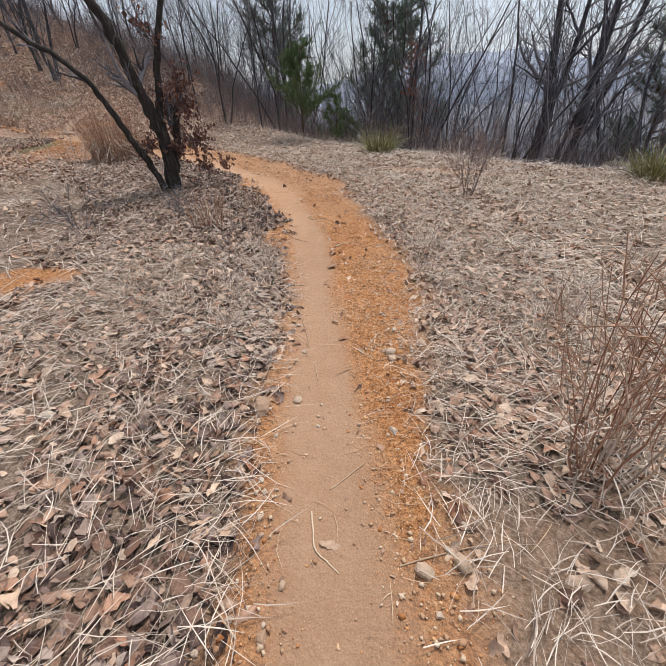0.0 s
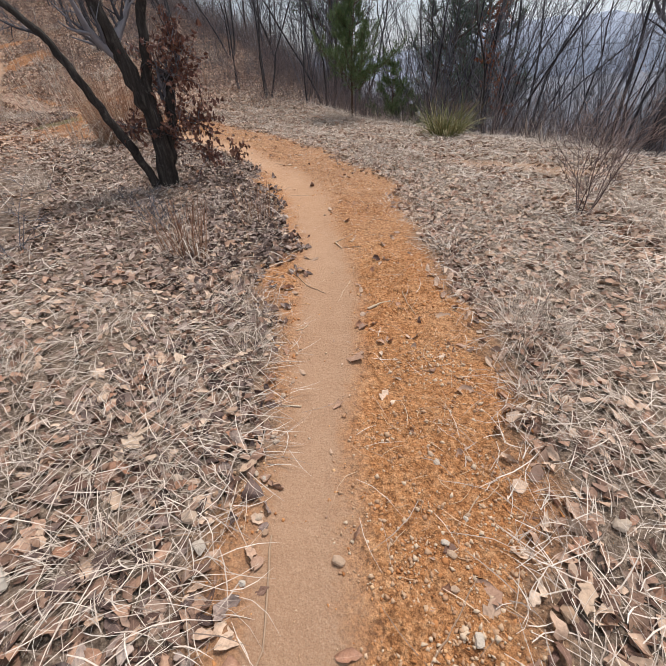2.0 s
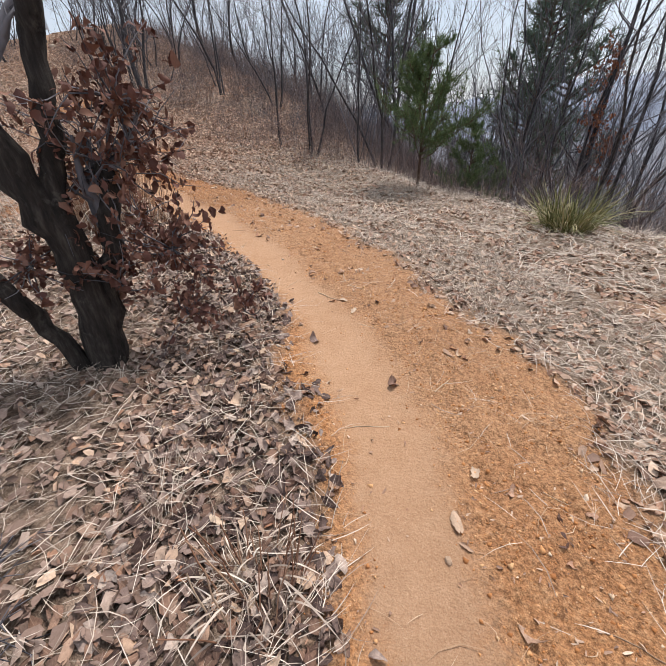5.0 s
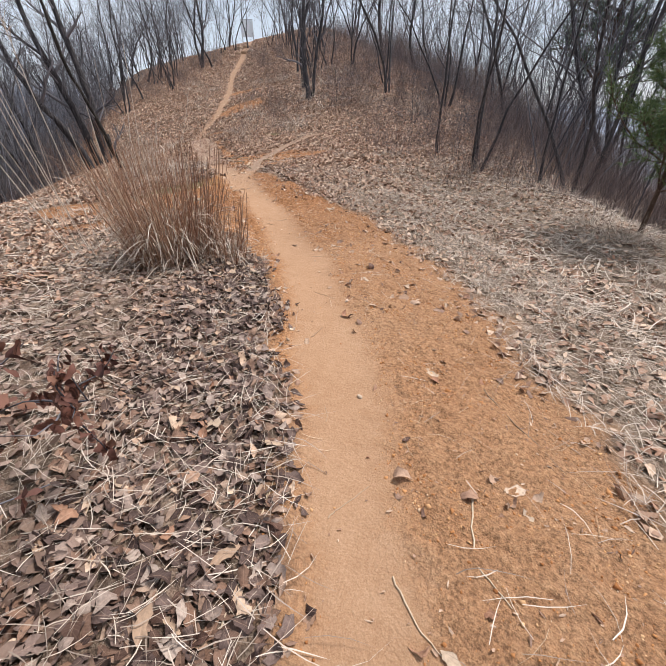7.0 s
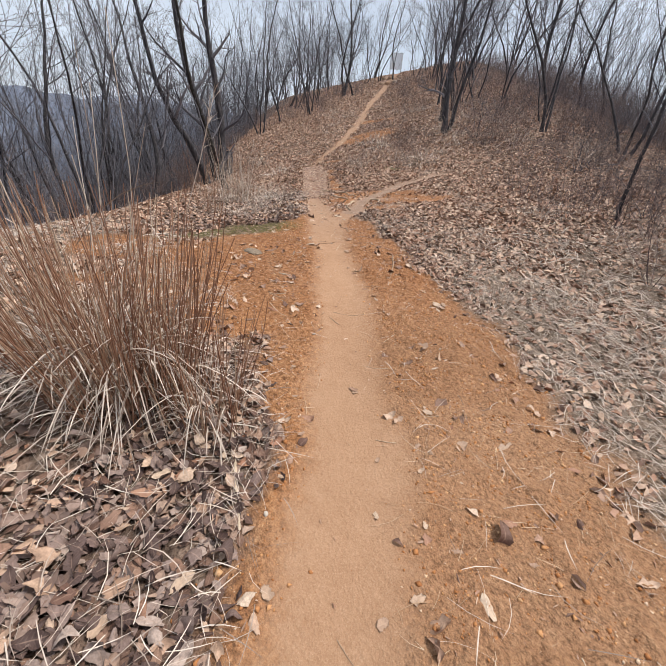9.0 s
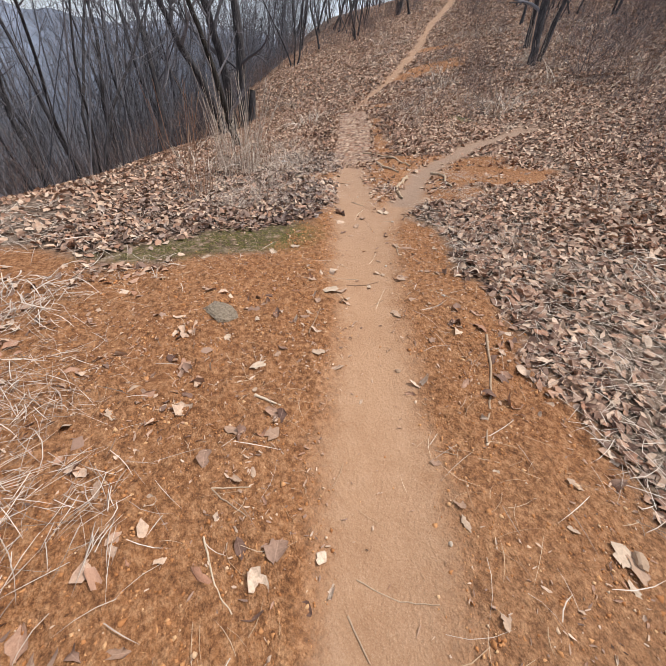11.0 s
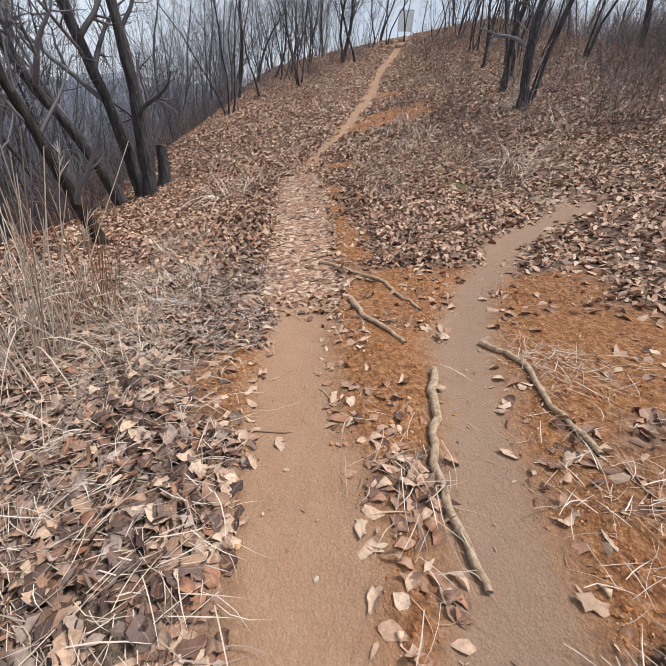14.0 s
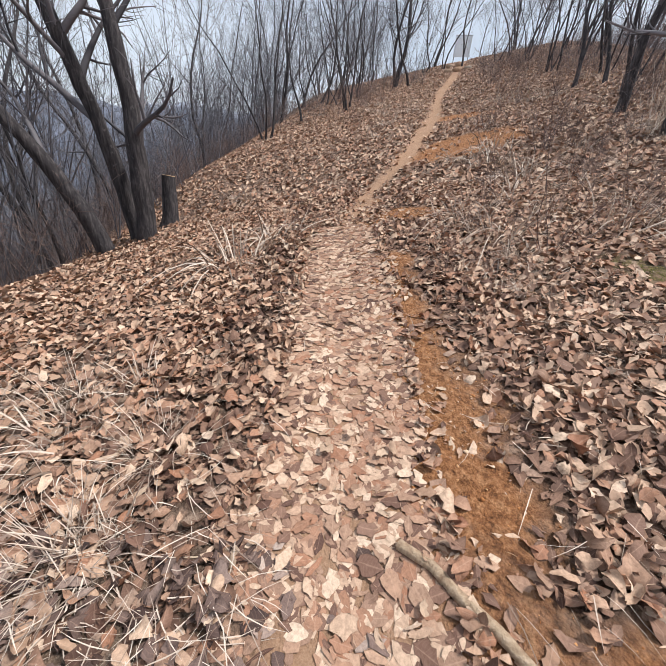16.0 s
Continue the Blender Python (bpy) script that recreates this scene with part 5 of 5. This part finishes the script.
def undergrowth():
    """Knee to head high bare shoots, packed along both brinks and on the flank of the hill, too many to tell apart."""
    r = np.random.default_rng(29)
    x, y = r.uniform(-42, 14, 600000), r.uniform(2, 46, 600000)
    ne, sw = edges(x, y)
    s, v = uphill(x, y)
    clump = np.clip(0.6 + 0.9 * value_noise(x, y, 1.4, 3), 0, 1)
    near = ne + 1.9 * sigmoid((-2.8 - x) / 0.6)
    share = 0.8 * np.clip((near + 0.4) / 1.2, 0, 1) * (ne < 4) * (x > -20)
    share = np.maximum(share, 0.35 * np.clip((sw - 0.2) / 1.0, 0, 1) * (sw < 5) * (x < -9))
    share = np.maximum(share, 0.5 * np.clip((v - 4.0) / 1.5, 0, 1) * (s > -3) * (s < 42) * (ne < 2))
    share = np.maximum(share, 0.1 * (s > 26) * (s < 43) * (np.abs(along(x, y, TRAIL)[0]) > 1.5))
    keep = (r.random(len(x)) < share * clump) & (np.abs(along(x, y, BRANCH)[0]) > 1.2)
    x, y, ne, sw = x[keep], y[keep], ne[keep], sw[keep]
    n = len(x)
    foot = np.stack([x, y, height(x, y) - 0.03], 1)
    tall = r.uniform(0.35, 1.0, n) * np.clip(1.1 + 0.6 * np.maximum(ne + 1.5 * (x < -2.8), sw), 0.8, 2.6)
    b = Blades()
    b.many(r, foot, np.stack([r.normal(0, 0.3, n), r.normal(0, 0.3, n), np.ones(n)], 1), tall, r.uniform(0.0016, 0.004, n), r.uniform(-0.05, 0.25, n), 2, 0.3)
    tagged(new("undergrowth", b.mesh("undergrowth", BRUSH_FINE)), "dense purple-brown bare shoots along the brinks", "undergrowth", kind="stuff")


undergrowth()


# ---- the litter on the ground ----
def scatter(n, x0, x1, y0, y1):
    return rng.uniform(x0, x1, n), rng.uniform(y0, y1, n)


def leaf_low(r, n, size):
    """Plain folded leaves for places farther off."""
    ln = size * r.uniform(0.6, 1.3, (n, 1))
    w1, w2, fold = (r.uniform(a, b, n) for a, b in ((0.18, 0.36), (0.18, 0.36), (-0.2, 0.25)))
    o = np.zeros(n)
    k = lambda a, b: r.uniform(a, b, n)
    x = np.stack([o - 0.5, o + 0.5, k(-0.35, -0.1), k(0.1, 0.4), k(-0.35, -0.1), k(0.1, 0.4)], 1)
    y = np.stack([k(-0.1, 0.1), k(-0.15, 0.15), w1 * k(0.6, 1), w1, -w2 * k(0.6, 1), -w2], 1)
    z = np.stack([fold, fold + k(-0.1, 0.2), k(0, 0.25), k(0, 0.25), k(0, 0.25), k(0, 0.25)], 1)
    return np.stack([x * ln, y * ln, (z - z.min(1, keepdims=True) * 0.9) * ln], -1), np.array([(0, 3, 2), (0, 1, 3), (0, 5, 1), (0, 4, 5)])


def leaf_share(x, y):
    trail, loose, moss, straw, off, run = fields(x, y)
    s, v = uphill(x, y)
    trodden = sigmoid((s + 0.45) / 0.16) * sigmoid((4.6 - s) / 0.4)
    ragged = np.clip(loose + 0.35 * value_noise(x + 11, y, 0.3, 3), 0, 1) ** 1.5 * np.clip(loose * 3, 0, 1)
    ragged = np.where(run > 22.5, np.clip(loose * 1.3, 0, 1), ragged)
    bare = np.maximum(trail, ragged * np.where(s > 2, 0.82, np.where(run > 23.6, 0.9, 0.965)))
    bare = bare * (1 - 0.85 * trodden * (np.abs(off) < 0.45))
    thin = 1 - np.where(run > 22, 0.25, 0.5) * straw
    return np.clip((1 - bare) * thin - 1.0 * moss, 0.0, 1), off, run, trodden


def leaf_layer(name, x, y, size, low, lift, label, tilt, mat=LEAF):
    s, v = uphill(x, y)
    small = 0.88 + 0.12 * sigmoid((s + 7.5) / 1.2)
    share, off, run, trodden = leaf_share(x, y)
    keep = rng.random(len(x)) < share
    # left of the trail, where darker leaf colours stand in for shade
    gone = sigmoid((off + 0.2) * -8) * np.clip((run - 9.5) / 2, 0.5, 1) * np.maximum(np.clip((19.5 - run) / 2, 0, 1), 0.5 * (run > 22.5) * (run < 28))
    if mat == LEAF:
        keep &= rng.random(len(x)) > 0.85 * gone
    if mat == LEAF_GREY:
        keep &= rng.random(len(x)) < gone
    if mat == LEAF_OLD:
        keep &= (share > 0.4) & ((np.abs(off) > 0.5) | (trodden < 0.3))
    x, y, small = x[keep], y[keep], small[keep]
    flat = np.where((np.abs(off[keep]) < 0.4) & (trodden[keep] > 0.5), 0.25, 1.0)
    n = len(x)
    pts, tri = leaf_low(rng, n, size) if low == 2 else leaf_shape(rng, n, size, 3, 4) if low else leaf_shape(rng, n, size)
    pts = spin(rng, pts * small[:, None, None] * np.stack([np.ones(n), np.ones(n), flat], 1)[:, None], tilt)
    pts[..., 2] *= flat[:, None]
    pts[..., 0] += x[:, None]
    pts[..., 1] += y[:, None]
    pts[..., 2] += height(pts[..., 0].ravel(), pts[..., 1].ravel()).reshape(n, -1) + (rng.random(n) * lift * flat * share[keep] ** 2)[:, None]
    pts[..., 2] += 0.004
    return tagged(new(name, soup(name, pts, tri, mat, low < 2, (5, 3, 0)[low])), label, "leaf litter", kind="stuff")


def near_strip(n, half, i0=1, i1=20):
    """Places along the trail, within half a width of it."""
    run_at = np.concatenate([[0], np.cumsum(np.hypot(*np.diff(TRAIL, axis=0).T))])
    (x0, y0), (x1, y1) = TRAIL[i0:i1 + 1].min(0) - half, TRAIL[i0:i1 + 1].max(0) + half
    xs, ys, got = [], [], 0
    while got < n:
        x, y = scatter(60000, x0, x1, y0, y1)
        off, run = along(x, y, TRAIL)
        ok = (np.abs(off) < half) & (run > run_at[i0]) & (run < run_at[i1])
        xs.append(x[ok])
        ys.append(y[ok])
        got += ok.sum()
    return np.concatenate(xs)[:n], np.concatenate(ys)[:n]


def apart_from(x, y, least):
    keep = np.abs(along(x, y, TRAIL)[0]) > least
    return x[keep], y[keep]


OAK = "brown and buff curled oak leaves covering the ground"
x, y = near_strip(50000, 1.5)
leaf_layer("leaf_litter", x, y, 0.078, 1, 0.012, "old oak leaves under the fresh litter, darkened as shade in its gaps", 0.14, LEAF_OLD)
x, y = near_strip(13000, 0.55, 15)
leaf_layer("leaf_litter", x, y, 0.072, 1, 0.012, "trodden buff oak leaves covering the trail", 0.12)
x, y = near_strip(23000, 1.35)
litter = leaf_layer("leaf_litter", x, y, 0.086, 0, 0.07, OAK, 0.4)
x, y = near_strip(34000, 1.35, 1, 17)
leaf_layer("leaf_litter", x, y, 0.086, 0, 0.06, "grey-brown oak leaves beside the trail, darkened as in the oak's shade", 0.45, LEAF_GREY)
x, y = apart_from(*near_strip(60000, 3.2, 1, 17), 1.0)
leaf_layer("leaf_litter", x, y, 0.086, 2, 0.05, "grey-brown oak leaves beside the trail, darkened as in the oak's shade", 0.42, LEAF_GREY)
x, y = apart_from(*near_strip(110000, 3.2), 1.0)
leaf_layer("leaf_litter", x, y, 0.08, 2, 0.045, OAK, 0.42)
x, y = apart_from(*near_strip(95000, 8.0), 2.8)
leaf_layer("leaf_litter", x, y, 0.088, 2, 0.04, OAK, 0.45)


def debris_layer(n, half):
    """Crumbled bits of leaf and stalk over the bare soil."""
    x, y = near_strip(n, half)
    trail, loose, moss, straw, off, run = fields(x, y)
    keep = rng.random(n) < np.clip(np.maximum(loose, moss) * (1 - 0.85 * trail), 0, 1) * np.clip(0.45 + 1.1 * value_noise(x, y, 0.7, 3), 0.06, 1) * np.where(run < 20, 0.35, 1)
    x, y = x[keep], y[keep]
    pts, tri = leaf_low(rng, len(x), 0.02)
    pts = spin(rng, pts * np.stack([rng.uniform(0.5, 2.0, len(x)), rng.uniform(0.3, 1.0, len(x)), np.ones(len(x))], 1)[:, None], 0.25)
    pts = pts + np.stack([x, y, height(x, y) + 0.006], 1)[:, None]
    tagged(new("leaf_debris", soup("leaf_debris", pts, tri, LEAF)), "crumbled leaf and bark debris on rusty soil", "leaf litter", kind="stuff")


debris_layer(100000, 2.6)


def stray_straw(n, half):
    """Thin dry stalks strewn singly over the bare soil."""
    x, y = near_strip(n, half)
    trail, loose, moss, straw, off, run = fields(x, y)
    keep = rng.random(n) < np.maximum(loose * (1 - 0.9 * trail), moss) * np.clip(0.3 + 0.9 * value_noise(x + 70, y, 0.8, 2), 0.03, 1)
    x, y = x[keep], y[keep]
    m = len(x)
    a = rng.uniform(0, 6.28, m)
    b = Blades()
    b.many(rng, np.stack([x, y, height(x, y) + 0.012], 1), np.stack([np.cos(a), np.sin(a), np.zeros(m)], 1), rng.uniform(0.04, 0.26, m), rng.uniform(0.0008, 0.0018, m), np.zeros(m), 3, 0.5)
    me = b.mesh("stray_straw", STRAW_TAN)
    co = np.empty(len(me.vertices) * 3, np.float32)
    me.vertices.foreach_get("co", co)
    co = co.reshape(-1, 3)
    co[:, 2] = height(co[:, 0].astype(float), co[:, 1].astype(float)) + 0.009
    me.vertices.foreach_set("co", co.ravel())
    tagged(new("stray_straw", me), "thin tan stalks strewn over the bare soil", "dry grass", kind="stuff")


stray_straw(26000, 2.4)
x, y = scatter(70000, -34, 9, -2, 37)
far = (uphill(x, y)[0] > 4.5) | (np.abs(along(x, y, TRAIL)[0]) > 2.7)
leaf_layer("leaf_litter", x[far], y[far], 0.1, 2, 0.02, "brown leaf litter over the wooded slope", 0.5)
a, b = scatter(65000, 6, 40, -9, 11)
x, y = -12 + (b - a) * 0.7071, 16 + (a + b) * 0.7071
leaf_layer("leaf_litter", x, y, 0.115, 2, 0.03, "brown leaf litter over the hill below the crest", 0.5)


# dry grass strewn over bare soil: x, y, half sizes, turn
STRAW_ON_SOIL = [(-7.5, 10.8, 0.6, 0.3, 40), (-6.65, 10.9, 0.6, 0.28, 50), (-8.6, 10.75, 0.6, 0.3, 20), (-8.7, 15.6, 0.4, 0.3, 0), (-9.7, 16.3, 0.5, 0.3, 30)]


def straw_layer(x, y, name, size, power, wide=1.0):
    trail, loose, moss, straw, off, run = fields(x, y)
    patch = np.maximum.reduce([blob(x, y, *b) for b in STRAW_ON_SOIL])
    straw = np.maximum(straw, patch)
    keep = rng.random(len(x)) < np.clip(straw * (1 - trail) * (1 - 0.975 * loose ** 1.4 * (1 - 0.8 * patch)) * (1 - moss), 0, 1) ** power
    x, y = x[keep], y[keep]
    n = len(x)
    a = 3.0 * value_noise(x, y, 0.7, 3) + rng.normal(0, 0.95, n) + 0.5
    ln = size * rng.uniform(0.4, 1.3, n)
    foot = np.stack([x, y, height(x, y) + rng.uniform(0.015, 0.08, n)], 1)
    b = Blades()
    b.many(rng, foot, np.stack([np.cos(a), np.sin(a), rng.normal(0.05, 0.16, n)], 1), ln, wide * rng.uniform(0.0009, 0.0032, n), rng.uniform(-0.1, 0.35, n), 3, 0.3)
    me = b.mesh(name, STRAW)
    co = np.empty(len(me.vertices) * 3, np.float32)
    me.vertices.foreach_get("co", co)
    co = co.reshape(-1, 3)
    co[:, 2] = np.maximum(co[:, 2], height(co[:, 0].astype(float), co[:, 1].astype(float)) + 0.006)
    me.vertices.foreach_set("co", co.ravel())
    tagged(new(name, me), "bleached flattened dry grass lying over the leaves", "dry grass", kind="stuff")


x, y = near_strip(122000, 2.6)
straw_layer(x, y, "flattened_grass", 0.19, 0.9, 0.8)
x, y = apart_from(*near_strip(70000, 7.5, 1, 15), 2.3)
straw_layer(x, y, "flattened_grass", 0.3, 0.8, 1.7)


def crumb_layer(name, n, half, mat, label, grade, until=99.0, most=0.017, sunk=0.35):
    x, y = near_strip(n, half, 1, 5 if until < 9 else 18)
    trail, loose, moss, straw, off, run = fields(x, y)
    keep = rng.random(n) < np.clip(loose * (1 - 0.93 * trail), 0, 1) ** 1.5 * np.clip(0.55 + 0.9 * value_noise(x, y, 0.5, 2), 0.05, 1)
    keep &= (y < until) & (rng.random(n) < (1 if until > 9 else 0.8))
    x, y = x[keep], y[keep]
    m = len(x)
    base = np.array([(1, 0, 0), (-1, 0, 0), (0, 1, 0), (0, -1, 0), (0, 0, 1), (0, 0, -1)], float)
    tri = np.array([(0, 2, 4), (2, 1, 4), (1, 3, 4), (3, 0, 4), (2, 0, 5), (1, 2, 5), (3, 1, 5), (0, 3, 5)])
    size = np.minimum(rng.lognormal(grade, 0.45, m), most)
    pts = spin(rng, base[None] * rng.uniform(0.35, 1.5, (m, 6, 1)) * (1.0, 0.9, 0.75), 0.8) * size[:, None, None] + np.stack([x, y, height(x, y) + size * sunk], 1)[:, None]
    tagged(new(name, soup(name, pts, tri, mat)), label, "soil", kind="stuff")


crumb_layer("soil_crumbs", 150000, 2.2, CRUMB, "loose rusty soil crumbs and grit beside the trail", -5.3, 99.0, 0.014, 0.1)
crumb_layer("soil_clods", 80000, 2.1, CRUMB, "crumbly rusty soil clods beside the trail", -4.9, 99.0, 0.022, 0.05)
crumb_layer("gravel", 60000, 0.9, GRAVEL, "pale gravel scattered along the start of the trail", -5.0, 4.0)

# leaves that lie singly on the bare soil
SINGLE = []
for k in range(10):
    p, t = leaf_shape(rng, 1, 0.1, 5, 8)
    p[..., 2] *= 0.45
    SINGLE.append(soup("fallen_leaf", p, t, LEAF_SINGLE, True, 5))
made = 0
while made < 160:
    i = rng.integers(1, 18)
    f = rng.random()
    c = TRAIL[i] * (1 - f) + TRAIL[i + 1] * f + rng.normal(0, 0.75, 2)
    trail, loose, moss, straw, off, run = (float(q[0]) for q in fields(c[:1], c[1:]))
    if max(trail, loose) < 0.5 or rng.random() < (0.75 if c[1] < 11 else 0.0) or (trail > 0.7 and rng.random() < 0.7):
        continue
    ob = new("fallen_leaf", SINGLE[rng.integers(10)])
    ob.matrix_basis = pose(c[0], c[1], ground_at(*c) + 0.006, rng.normal(0, 7), rng.normal(0, 7), rng.uniform(0, 360)) @ Matrix.Scale(rng.uniform(0.5, 1.1), 4)
    tagged(ob, "single dry buff leaf lying on bare soil", "leaf", "leaves on the trail")
    made += 1

# the nearest leaves of the litter, one by one
x, y = near_strip(1400, 1.1)
share = leaf_share(x, y)[0]
spots = [(a, b) for a, b, c in zip(x, y, share) if c > 0.45][:300]
for a, b in spots:
    ob = new("leaf", SINGLE[rng.integers(10)])
    ob.parent = litter
    ob.matrix_basis = pose(a, b, ground_at(a, b) + rng.uniform(0.025, 0.04), rng.normal(0, 12), rng.normal(0, 12), rng.uniform(0, 360)) @ Matrix.Scale(rng.uniform(0.55, 1.0), 4)
